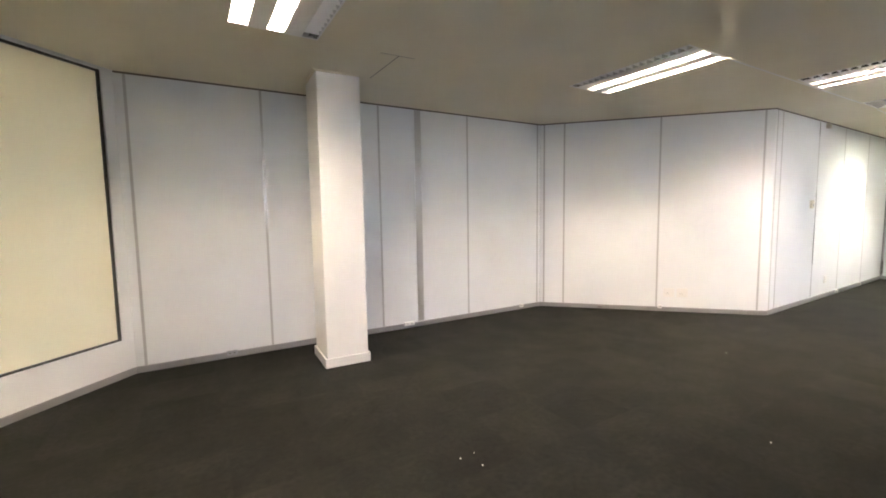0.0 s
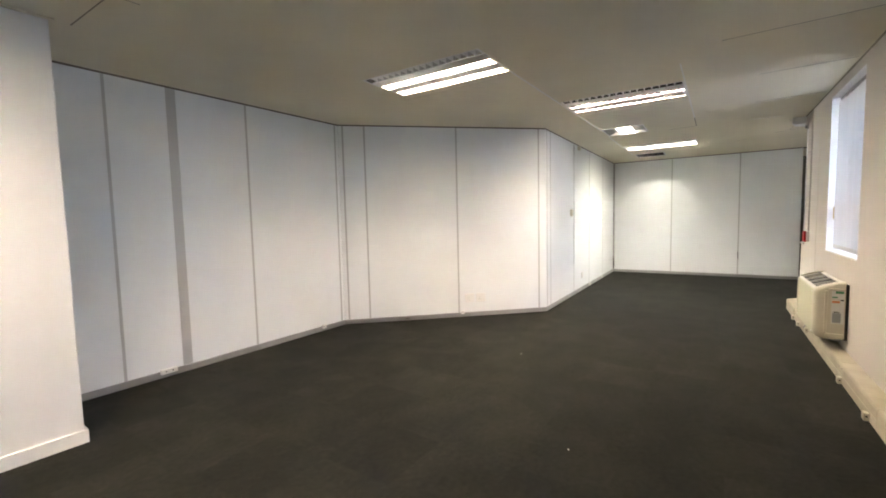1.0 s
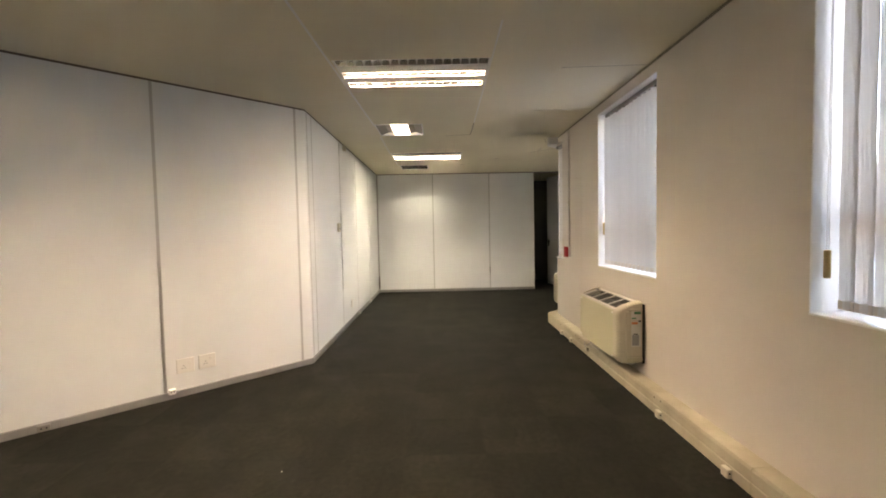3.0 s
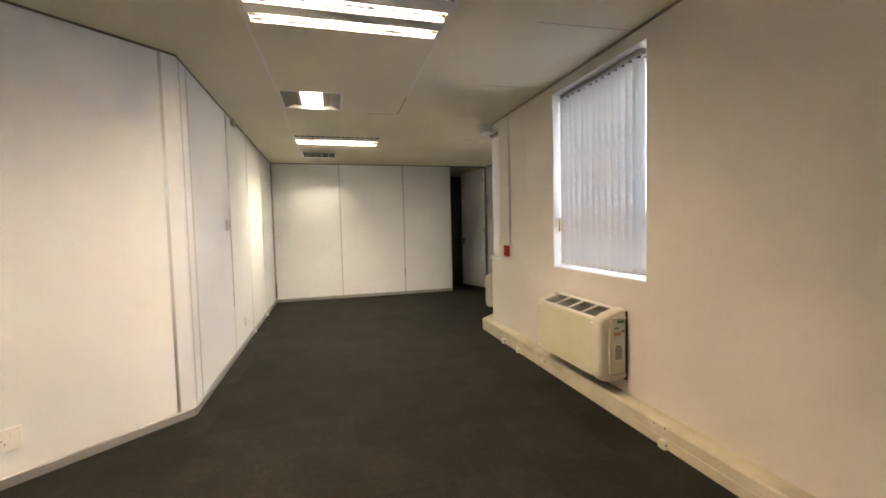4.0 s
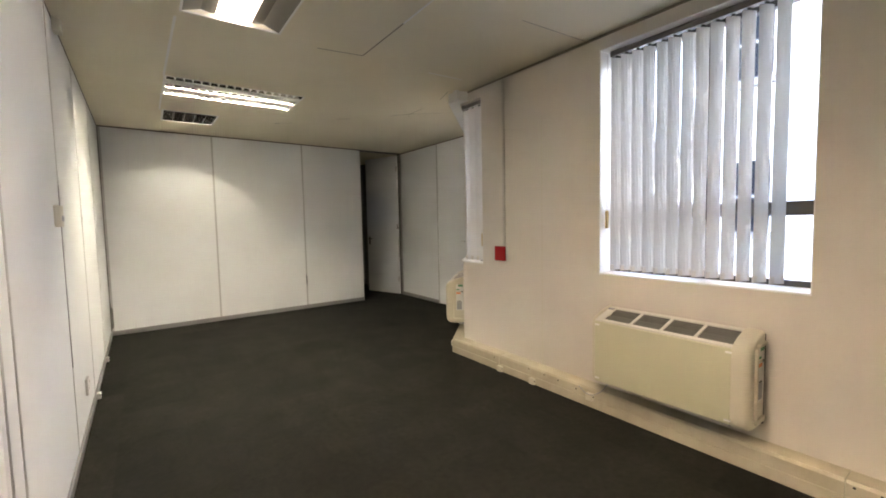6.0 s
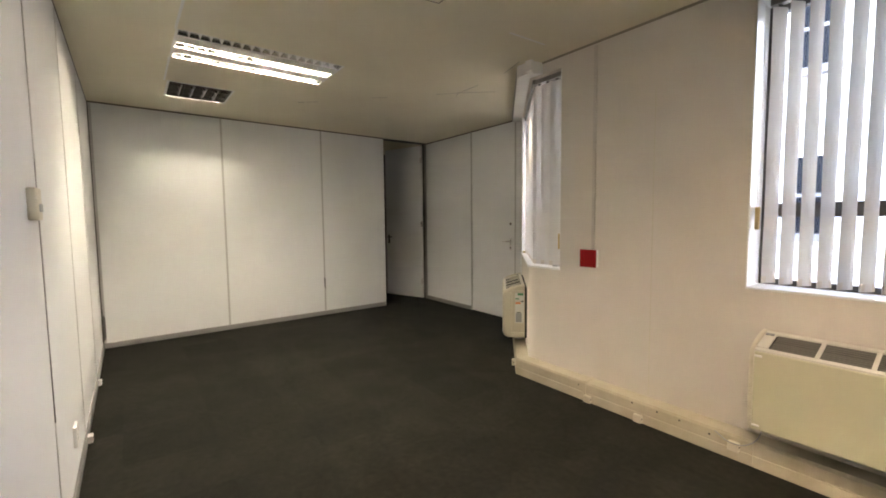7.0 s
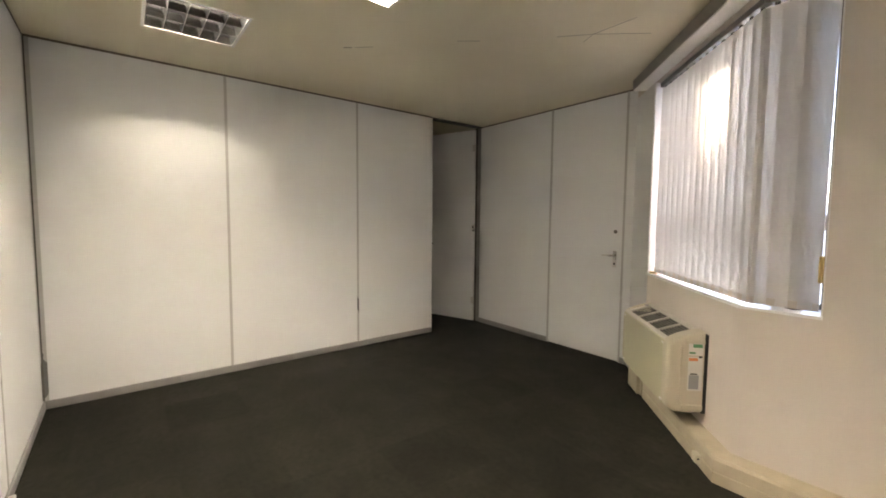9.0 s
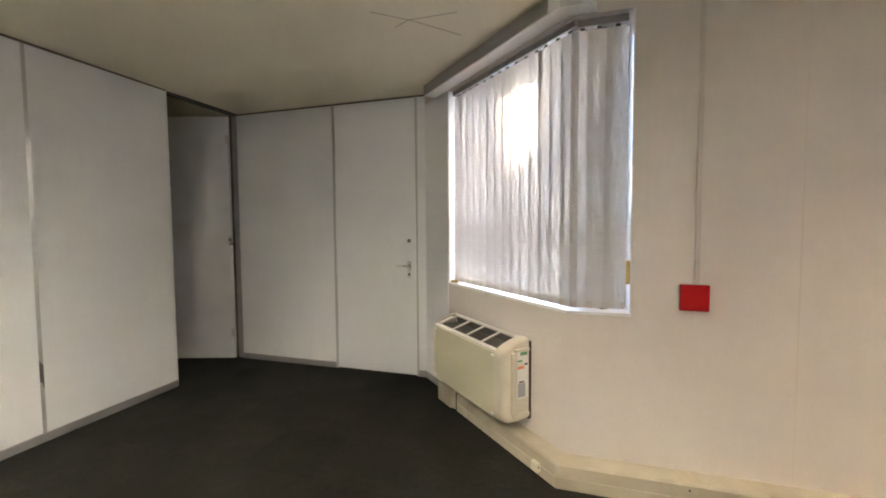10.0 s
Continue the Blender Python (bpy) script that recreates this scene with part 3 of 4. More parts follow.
# bay window: short leg on the window wall, long leg on the diagonal
win_bay = thing("window_5", Matrix.Translation((C6[0], C6[1], 0)), "corner bay window with bronze frame and white sill", "window", kind="structure")
diag_local = Matrix.Rotation(radians(-45), 4, "Z")
BZ0, BZ1 = 0.965, 2.60
dep = 0.20
dt = dep * math.tan(radians(22.5))
for mm, x0, x1, mul in ((I4, 7.735 - C6[0], -dt, None), (diag_local, -dt, d_end, 0.5)):
    w = x1 - x0
    f = 0.045
    bars = [(x0, x0 + f, BZ0, BZ1), (x1 - f, x1, BZ0, BZ1), (x0 + f, x1 - f, BZ0, BZ0 + f), (x0 + f, x1 - f, BZ1 - f, BZ1), (x0 + f, x1 - f, 1.39, 1.47)]
    if mul:
        bars.append((x0 + w * mul - 0.03, x0 + w * mul + 0.03, 1.47, BZ1 - f))
    for a, b, c, d in bars:
        bm = B()
        box(bm, a, b, -dep - 0.05, -dep, c, d)
        part("window_frame", bm, M_bronze, win_bay, "dark bronze frame bar", mm)
    bm = B()
    box(bm, x0 + f, x1 - f, -dep - 0.03, -dep - 0.024, BZ0 + f, BZ1 - f)
    p = part("pane", bm, M_glass, win_bay, "", mm)
    p.visible_shadow = False
bm = B()
ov = 0.012
column_of(bm, [(7.7355 - C6[0], -dep), (-dt, -dep), ((d_end) * q - dep * q, -d_end * q - dep * q), ((d_end - 0.002) * q, -(d_end - 0.002) * q), (d_end * q + ov * q, -d_end * q + ov * q), (ov * math.tan(radians(22.5)), ov), (7.7355 - C6[0], ov)], BZ0 + 0.001, BZ0 + 0.016)
part("window_sill", bm, M_reveal, win_bay, "white painted sill turning the corner")
bm = B()
box(bm, 7.7355 - C6[0], 7.7415 - C6[0], -dep, -0.001, BZ0 + 0.017, BZ1 - 0.001)
part("reveal", bm, M_reveal, win_bay, "white painted reveal")
bm = B()
box(bm, d_end - 0.007, d_end - 0.001, -dep, 0.0, BZ0 + 0.017, BZ1 - 0.001)
part("reveal", bm, M_reveal, win_bay, "white painted reveal", diag_local)
vertical_blind(Matrix.Translation((C6[0], C6[1], 0)), [(I4, 7.765 - C6[0], -0.019), (diag_local, -0.018, d_end - 0.045)], -0.045, BZ0 + 0.03, BZ1 - 0.012, "off-white vertical blind closed round the bay window", 7, jitter=2, pitch=0.098, width=0.120, cord=(7.752 - C6[0], 1.20))
# scrap of cord and wood left on the sill
bm = B()
soft_box(bm, -0.035, 0.035, -0.012, 0.012, 0, 0.022, 0.005, 2)
solid("cord_weight", bm, M_wood, F_diag @ pose(1.34, -0.03, BZ0 + 0.016, 0, 0, 30), "pale wooden cord weight lying on the sill", "blind part")

# ---- fan-coil heaters ----


def fan_coil(m):
    """Wall-hung fan-coil unit 0.93 wide, x from 0 to 0.93, back on y = 0."""
    fc = thing("fan_coil_unit", m, "cream wall-hung fan-coil heater with grey top grilles", "heater", "fan-coil units")
    W, D, z0, z1, zf = 0.93, 0.235, 0.225, 0.752, 0.694
    c, cl_, ct = 0.085, 0.020, 0.068

    def rim(d):
        """Side profile of the casing drawn in by d at its rounded end."""
        y1, za, zb = D - d, z1 - 0.45 * d, z0 + 0.55 * d
        return [(0.022, zb + 0.008), (0.10, zb), (y1 - 0.055, zb + 0.002), (y1 - 0.022, zb + 0.016), (y1 - 0.006, zb + 0.042), (y1, zb + 0.085),
                (y1, zf - 0.055), (y1 - 0.003, zf - 0.032), (y1 - 0.013, zf - 0.013), (y1 - 0.034, zf + 0.004 - 0.3 * d), (y1 - 0.075, zf + 0.024 - 0.4 * d), (0.085, za - 0.010), (0.022, za)]

    for name_, end, width, rad in (("end_cap", 0.0, c, 0.032), ("end_cap", W, cl_, 0.010)):
        bm = B()
        way = 1 if end == 0.0 else -1
        rings = []
        for k in range(7):
            x = rad * (1 - math.cos(math.pi / 2 * k / 6))
            d = rad * (1 - math.sin(math.pi / 2 * k / 6))
            rings.append([bm.verts.new((end + way * x, y, z)) for y, z in rim(d)])
        rings.append([bm.verts.new((end + way * width, y, z)) for y, z in rim(0.0)])
        for a, b in zip(rings, rings[1:]):
            for k in range(len(a)):
                bm.faces.new((a[k], a[(k + 1) % len(a)], b[(k + 1) % len(a)], b[k]))
        bm.faces.new(rings[0])
        bm.faces.new(rings[-1][::-1])
        cap = part(name_, bm, M_body, fc, "moulded cream end cap")
        cap.data.polygons.foreach_set("use_smooth", [True] * len(cap.data.polygons))
        cap.data.set_sharp_from_angle(angle=radians(38))
    for za, zb, ya in ((z0 + 0.034, z0 + 0.060, D - 0.085), (z1 - 0.075, z1 - 0.056, D - 0.100)):
        bm = B()
        soft_box(bm, -0.014, 0.003, 0.024, ya, za, zb, 0.004, 2)
        part("side_lip", bm, M_body, fc, "moulded lip on the casing end")
    bm = B()
    soft_box(bm, -0.013, 0.004, D - 0.092, D - 0.072, z0 + 0.062, z1 - 0.078, 0.004, 2)
    part("side_lip", bm, M_body, fc, "moulded lip on the casing end")
    bm = B()
    soft_box(bm, c + 0.001, W - cl_ - 0.001, D - 0.030, D - 0.004, z0 + 0.025, zf - 0.022, 0.006, 2)
    part("front_panel", bm, M_front, fc, "pale green-cream front panel")
    bm = B()
    box(bm, c, W - cl_, 0.024, D - 0.031, z0 + 0.03, z1 - 0.075)
    part("inner_box", bm, M_void, fc)
    # top frame with four openings, each with slats
    def top_y(y):
        return z1 - (y - 0.012) * (z1 - zf + 0.008) / (D - 0.02) - 0.004
    bm = B()
    def bar(x0, x1, y0, y1, lift=0.0, th=0.012):
        prism_pts = [(y0, top_y(y0) - th + lift), (y1, top_y(y1) - th + lift), (y1, top_y(y1) + lift), (y0, top_y(y0) + lift)]
        prism(bm, prism_pts, x0, x1)
    bar(c + 0.001, W - cl_ - 0.001, 0.023, 0.048)
    bar(c + 0.001, W - cl_ - 0.001, D - 0.036, D - 0.010, -0.002)
    step = (W - c - ct) / 4
    for i in (1, 2, 3):
        bar(c + i * step - 0.008, c + i * step + 0.008, 0.049, D - 0.037, -0.001)
    part("top_frame", bm, M_topframe, fc, "grey-white top frame")
    bm = B()
    bar(W - ct + 0.0005, W - cl_ - 0.001, 0.049, D - 0.037, 0.001)
    control = part("control_plate", bm, M_topframe, fc, "grey-white control plate")
    for i in range(4):
        bm = B()
        x0, x1 = c + i * step + 0.009, c + (i + 1) * step - 0.009
        for j in range(8):
            y0 = 0.053 + j * 0.0182
            bar(x0, x1, y0, y0 + 0.0045, -0.004, 0.005)
        part("grille", bm, M_grille, fc, "grey slatted air grille")
    for sx in (W - 0.062, W - 0.042):
        bm = B()
        soft_box(bm, sx, sx + 0.018, 0.052, 0.074, top_y(0.063) - 0.002, top_y(0.063) + 0.008, 0.002, 1)
        part("control_knob", bm, M_greyp, control, "small grey control")
    # stickers on the end that faces the walk
    for y0, y1, a, b, mat in ((0.03, 0.115, 0.60, 0.675, M_label_w), (0.03, 0.115, 0.375, 0.59, M_label_w)):
        bm = B()
        box(bm, -0.0012, 0.0005, y0, y1, a, b)
        part("sticker", bm, mat, fc, "white paper sticker")
    for y0, y1, a, b, mat in ((0.035, 0.09, 0.650, 0.672, M_green), (0.075, 0.112, 0.610, 0.622, M_green), (0.06, 0.112, 0.565, 0.584, M_orange), (0.034, 0.055, 0.585, 0.597, M_ink), (0.05, 0.108, 0.385, 0.475, M_greyp), (0.06, 0.10, 0.478, 0.486, M_ink)):
        bm = B()
        box(bm, -0.0022, -0.0012, y0, y1, a, b)
        part("printed_bar", bm, mat, fc)
    bm = B()
    box(bm, 0.002, W - 0.012, 0.0, 0.0215, z0 + 0.004, z1 - 0.022)
    part("back_plate", bm, M_void, fc, "dark metal back plate")
    bm = B()
    box(bm, 0.10, W - 0.10, 0.0225, 0.10, z0 - 0.035, z0 + 0.006)
    part("drip_tray", bm, M_greyp, fc, "grey drip tray under the casing")
    for x in (c + 0.012, W - cl_ - 0.02):
        for za in (z0 + 0.045, zf - 0.050):
            bm = B()
            soft_box(bm, x - 0.016, x + 0.016, D - 0.006, D + 0.002, za, za + 0.011, 0.002, 1)
            part("catch", bm, M_white, fc, "small plastic catch")
    return fc


fan_coil(Matrix.Translation((2.245, WY, -0.03)))
fan_coil(Matrix.Translation((5.405, WY, 0.018)))
fan_coil(F_diag @ Matrix.Translation((0.30, 0, 0)))

# ---- cable trunking ----
PROFILE = [(0.001, 0.001), (0.118, 0.001), (0.118, 0.062), (0.114, 0.066), (0.118, 0.070), (0.118, 0.132), (0.108, 0.146), (0.001, 0.148)]


def trunking(m, sections, label):
    tr = thing("cable_trunking", m, label, "trunking", kind="structure")
    for x0, x1, cut in sections:
        bm = B()
        prism(bm, PROFILE, x0, x1)
        if cut:
            for v in bm.verts:
                if abs(v.co.x - x1) < 1e-6:
                    v.co.x = x1 + v.co.y * math.tan(radians(22.5)) * cut
                elif abs(v.co.x - x0) < 1e-6 and cut < 0:
                    v.co.x = x0
        part("section", bm, M_trunk, tr)
    return tr


tr = trunking(FW, [(-2.59, 1.2, 0), (1.205, 4.045, 0), (4.05, 5.05, 0), (5.054, 6.33, 0), (6.333, 7.395, 0), (7.425, C6[0], 1)], "cream two-compartment cable trunking along the window wall")
bm = B()
prism(bm, [(0.001, 0.001), (0.123, 0.001), (0.123, 0.137), (0.112, 0.153), (0.001, 0.154)], 7.395, 7.425)
part("coupling", bm, M_trunk, tr, "cream joint cover")
bm = B()
box(bm, 3.72, 3.726, 0.1185, 0.1195, 0.01, 0.125)
part("slit", bm, M_void, tr)
for x, z in ((4.93, 0.125), (5.02, 0.12), (6.72, 0.115), (6.86, 0.118), (7.03, 0.12), (7.46, 0.11), (6.55, 0.10)):
    bm = B()
    rod(bm, (x, 0.117, z), (x, 0.1195, z), 0.006, 8)
    part("screw_hole", bm, M_dark, tr)
tr2 = trunking(F_diag, [(0.0, 1.06, 0), (1.09, 1.33, 0)], "cream cable trunking on the diagonal wall below the heater")
for o in tr2.children:
    if o.name.startswith("section"):
        for v in o.data.vertices:
            if abs(v.co.x) < 1e-6:
                v.co.x = -v.co.y * math.tan(radians(22.5))
        break
bm = B()
soft_box(bm, 1.10, 1.32, 0.119, 0.150, 0.01, 0.16, 0.004, 1)
part("end_box", bm, M_trunk, tr2, "cream junction box")
bm = B()
box(bm, 1.062, 1.088, 0.02, 0.11, 0.001, 0.13)
part("gap", bm, M_void, tr2)


def trunk_outlet(m, label):
    o = thing("power_outlet", m, label, "outlet", "outlets on the trunking")
    bm = B()
    soft_box(bm, -0.028, 0.028, 0.0, 0.030, 0.0, 0.052, 0.005, 2)
    part("casing", bm, M_outlet, o)
    bm = B()
    rod(bm, (-0.029, 0.016, 0.03), (-0.0275, 0.016, 0.03), 0.006, 8)
    part("socket_hole", bm, M_ink, o)
    return o


for x, z in ((4.21, 0.004), (4.93, 0.004), (6.98, 0.006), (7.37, 0.004), (6.42, 0.06)):
    trunk_outlet(Matrix.Translation((x, WY + 0.118, z)), "small cream outlet box on the trunking")
trunk_outlet(F_diag @ Matrix.Translation((0.10, 0.119, 0.03)), "round white outlet at the trunking corner")
# loose flex hanging by the heater
cu = bpy.data.curves.new("flex", "CURVE")
cu.dimensions, cu.bevel_depth, cu.bevel_resolution = "3D", 0.003, 2
sp = cu.splines.new("BEZIER")
pts = [(6.30, WY + 0.06, 0.225), (6.33, WY + 0.16, 0.15), (6.43, WY + 0.15, 0.11), (6.52, WY + 0.125, 0.135)]
sp.bezier_points.add(len(pts) - 1)
for bp_, co in zip(sp.bezier_points, pts):
    bp_.co, bp_.handle_left_type, bp_.handle_right_type = co, "AUTO", "AUTO"
cu.materials.append(M_greyp)
tagged(new("flex_cable", cu), "thin grey flex drooping from the heater to the trunking", "cable")

# ---- alarm box and conduit ----
al = thing("alarm_call_point", Matrix.Translation((7.443, WY, 1.02)), "square red alarm box on a white back box", "alarm box")
bm = B()
soft_box(bm, -0.062, 0.062, 0.0, 0.034, 0.002, 0.132, 0.004, 2)
part("back_box", bm, M_white, al, "white back box")
bm = B()
soft_box(bm, -0.067, 0.067, 0.0345, 0.055, 0.0, 0.135, 0.004, 2)
part("cover", bm, M_red, al, "red plastic cover")
bm = B()
soft_box(bm, -0.012, 0.012, 0.0, 0.016, 0.134, H - 1.02 - 0.032, 0.002, 1)
solid("conduit", bm, M_conduit, Matrix.Translation((7.425, WY, 1.02)), "slim painted cable conduit running up from the alarm box", "conduit")

# ---- ceiling lights ----


def blade_mesh(cw=0.056):
    bm = B()
    a, b = ([bm.verts.new(v) for v in ((-cw + 0.001, k * 0.001, 0.002), (cw - 0.001, k * 0.001, 0.002), (cw - 0.013, k * 0.009, 0.036), (-cw + 0.013, k * 0.009, 0.036))] for k in (-1, 1))
    bm.faces.new(a)
    bm.faces.new(b[::-1])
    for k in range(4):
        bm.faces.new((a[k], b[k], b[(k + 1) % 4], a[(k + 1) % 4]))
    return mesh_of("blade", bm, M_blade)


BLADE = blade_mesh()


def louvre_light(m, dead, lit):
    """Recessed luminaire 0.59 x 1.21 with three louvred channels; dead: which channel (-1 or 1) is out; lit: the glowing tubes."""
    li = thing("ceiling_light", m, "recessed fluorescent ceiling light with three aluminium louvre channels", "ceiling light", "long ceiling lights")
    cw, cl, pitch = 0.056, 0.585, 0.232
    for x in (-pitch, 0, pitch):
        on = (x == 0) or ((x > 0) != (dead > 0))
        # channel: inward-sloping polished sides and top
        bm = B()
        z_t, wt = 0.088, 0.030
        for s in (-1, 1):
            prs = [(x + s * cw, 0.005), (x + s * (cw - 0.010), 0.034), (x + s * (wt + 0.006), 0.065), (x + s * wt, z_t), (x + s * (wt + 0.002), z_t + 0.001), (x + s * (cw - 0.006), 0.036), (x + s * (cw + 0.0025), 0.005)]
            a = [bm.verts.new((px, -cl, pz)) for px, pz in prs]
            b = [bm.verts.new((px, cl, pz)) for px, pz in prs]
            for i in range(len(prs)):
                bm.faces.new((a[i], a[(i + 1) % len(prs)], b[(i + 1) % len(prs)], b[i]))
        box(bm, x - wt - 0.004, x + wt + 0.004, -cl, cl, z_t, z_t + 0.004)
        for s in (-1, 1):
            box(bm, x - cw, x + cw, s * cl, s * (cl + 0.003), 0.0, z_t)
        part("reflector", bm, M_mirror, li, "polished aluminium reflector channel")
        nb = 17
        for i in range(1, nb):
            part("blade", BLADE, None, li, "", Matrix.Translation((x, -cl + 2 * cl * i / nb, 0)))
        bm = B()
        rod(bm, (x, -cl + 0.02, 0.058), (x, cl - 0.02, 0.058), 0.018, 10)
        part("tube", bm, lit if on else M_tubeoff, li, "lit fluorescent tube" if on else "dead fluorescent tube")
    bm = B()
    edges = [-LW / 2 + 0.001, -pitch - cw - 0.003, -pitch + cw + 0.003, -cw - 0.003, cw + 0.003, pitch - cw - 0.003, pitch + cw + 0.003, LW / 2 - 0.001]
    for i in range(0, 8, 2):
        box(bm, edges[i], edges[i + 1], -LL / 2 + 0.001, LL / 2 - 0.001, -0.002, 0.006)
    for i in range(1, 7, 2):
        for s in (-1, 1):
            y0, y1 = sorted((s * (cl + 0.0035), s * (LL / 2 - 0.001)))
            box(bm, edges[i], edges[i + 1], y0, y1, -0.002, 0.006)
    part("frame", bm, M_enamel, li, "white enamelled frame")
    for x in (-pitch, 0, pitch):
        bm = B()
        for s in (-1, 1):
            x0, x1 = sorted((x + s * (cw - 0.0012), x + s * (cw + 0.0025)))
            box(bm, x0, x1, -cl, cl, -0.0015, 0.0045)
        part("lip", bm, M_enamel, li, "white channel lip")
    bm = B()
    box(bm, -LW / 2 + 0.001, LW / 2 - 0.001, -LL / 2 + 0.001, LL / 2 - 0.001, 0.10, 0.105)
    part("housing", bm, M_enamel, li)
    return li


for x, y, s in LIGHTS:
    louvre_light(Matrix.Translation((x, y, H)), s, M_tube_cool if x > 9 else M_tube)

# square downlight with an egg-crate louvre
x, y, w = SQUARES[1]
sq = thing("ceiling_light", Matrix.Translation((x, y, H)), "square recessed ceiling light with a mirrored egg-crate louvre", "ceiling light")
h = w / 2 - 0.002
bm = B()
for a0, a1, b0, b1 in ((-h, h, -h, -h + 0.018), (-h, h, h - 0.018, h), (-h, -h + 0.018, -h + 0.018, h - 0.018), (h - 0.018, h, -h + 0.018, h - 0.018)):
    box(bm, a0, a1, b0, b1, -0.003, 0.008)
part("frame", bm, M_enamel, sq, "white frame")
bm = B()
g = h - 0.0185
for a0, a1, b0, b1 in ((-g, g, -g - 0.002, -g), (-g, g, g, g + 0.002), (-g - 0.002, -g, -g, g), (g, g + 0.002, -g, g)):
    box(bm, a0, a1, b0, b1, 0.0, 0.20)
box(bm, -g, g, -g, g, 0.20, 0.205)
part("reflector", bm, M_rail, sq, "polished reflector box")
for ax, count, tw in ((0, 3, 0.030), (1, 5, 0.020)):
    for i in range(1, count):
        u = -g + 2 * g * i / count
        bm = B()
        lo = 0.002 if ax else 0.0025
        prism(bm, [(-0.001, lo), (0.001, lo), (tw, 0.085 - lo), (-tw, 0.085 - lo)], -g + 0.001, g - 0.001)
        bm.transform(Matrix.Translation((0, u, 0)) if ax else Matrix.Translation((u, 0, 0)) @ Matrix.Rotation(radians(90), 4, "Z"))
        part("blade", bm, M_crate, sq, "mirrored louvre blade")
for k in range(4):
    bm = B()
    prism(bm, [(g, 0.0025), (g, 0.085), (g - 0.030, 0.085)], -g + 0.002, g - 0.002)
    bm.transform(Matrix.Rotation(radians(90 * k), 4, "Z"))
    part("side_reflector", bm, M_crate, sq, "sloped dark mirror side")
for sx in (-0.09, 0.09):
    bm = B()
    rod(bm, (sx, -g + 0.03, 0.115), (sx, g - 0.03, 0.115), 0.018, 10)
    part("tube", bm, M_tube_cool, sq, "lit fluorescent tube")

# square light with a glowing centre and grey metal wings
x, y, w = SQUARES[0]
sq2 = thing("ceiling_light", Matrix.Translation((x, y, H)), "square recessed ceiling light, glowing centre between grey metal wings", "ceiling light")
h = w / 2 - 0.002
bm = B()
for a0, a1, b0, b1 in ((-h, h, -h, -h + 0.012), (-h, h, h - 0.012, h), (-h, -h + 0.012, -h + 0.012, h - 0.012), (h - 0.012, h, -h + 0.012, h - 0.012)):
    box(bm, a0, a1, b0, b1, -0.003, 0.008)
part("frame", bm, M_enamel, sq2, "white frame")
g = h - 0.0125
for s in (-1, 1):
    bm = B()
    pts = [(s * g, 0.0), (s * (g - 0.10), 0.035), (s * 0.102, 0.022), (s * 0.102, 0.06), (s * g, 0.06)]
    prism(bm, pts, -g, g)
    part("wing", bm, M_wing, sq2, "grey metal reflector wing")
bm = B()
soft_box(bm, -g, g, -0.10, 0.10, 0.006, 0.05, 0.004, 1)
part("diffuser", bm, M_diffuser, sq2, "glowing opal diffuser")
bm = B()
box(bm, -g, g, -g, g, 0.062, 0.066)
part("housing", bm, M_enamel, sq2)

# ---- ceiling joints, hatch and cracks ----
def ceiling_line(name, p, q_, w, mat, label, depth=0.0015):
    bm = B()
    box(bm, 0, math.dist(p, q_), -w / 2, w / 2, -depth, 0.001)
    return solid(name, bm, mat, along(*p, *q_, H), label, "ceiling joint", "structure")


ceiling_line("cover_strip", (3.89, 2.10), (7.10, 2.05), 0.016, M_enamel, "thin white ceiling cover strip", 0.003)
ceiling_line("cover_strip", (7.73, 2.06), (8.96, 2.08), 0.016, M_enamel, "thin white ceiling cover strip", 0.003)
ceiling_line("cover_strip", (9.56, 2.08), (10.22, 2.08), 0.016, M_enamel, "thin white ceiling cover strip", 0.003)
ceiling_line("cover_strip", (4.6, 0.845), (7.04, 0.83), 0.012, M_enamel, "thin white ceiling cover strip", 0.003)
ceiling_line("cover_strip", (7.70, 0.19), (7.69, -0.17), 0.014, M_enamel, "short white scar on the ceiling", 0.002)
ceiling_line("ceiling_joint", (8.30, -0.36), (8.04, -0.27), 0.005, M_crack, "fine ceiling scratch")
ceiling_line("ceiling_joint", (7.04, 0.83), (7.67, 0.83), 0.010, M_crack, "open joint of a ceiling board")
ceiling_line("ceiling_joint", (7.67, 0.83), (7.72, 1.17), 0.008, M_crack, "open joint of a ceiling board")
ceiling_line("ceiling_joint", (4.22, -0.40), (4.25, 0.55), 0.006, M_crack, "faint ceiling board joint")
ceiling_line("ceiling_joint", (5.35, -0.42), (5.38, 0.25), 0.004, M_crack, "faint ceiling board joint")
ceiling_line("ceiling_joint", (6.55, -0.42), (6.58, 0.2), 0.004, M_crack, "faint ceiling board joint")
ceiling_line("ceiling_joint", (1.405, 4.02), (1.41, 3.40), 0.008, M_crack, "ceiling crack beside the column")
ceiling_line("ceiling_joint", (1.25, 3.40), (1.55, 3.39), 0.005, M_crack, "ceiling crack")
for dx, dy, w in ((0.18, 0.157, 0.004), (-0.25, -0.29, 0.004), (-0.30, -0.002, 0.004), (0.115, -0.058, 0.003)):
    ceiling_line("ceiling_crack", (8.99, -0.39), (8.99 + dx, -0.39 + dy), w, M_crack, "hairline star crack in the ceiling")
ceiling_line("ceiling_crack", (10.27, 0.85), (10.23, 0.80), 0.012, M_crack, "short gouge in the ceiling")
ceiling_line("ceiling_crack", (10.215, 0.785), (10.119, 0.682), 0.005, M_crack, "hairline ceiling crack")
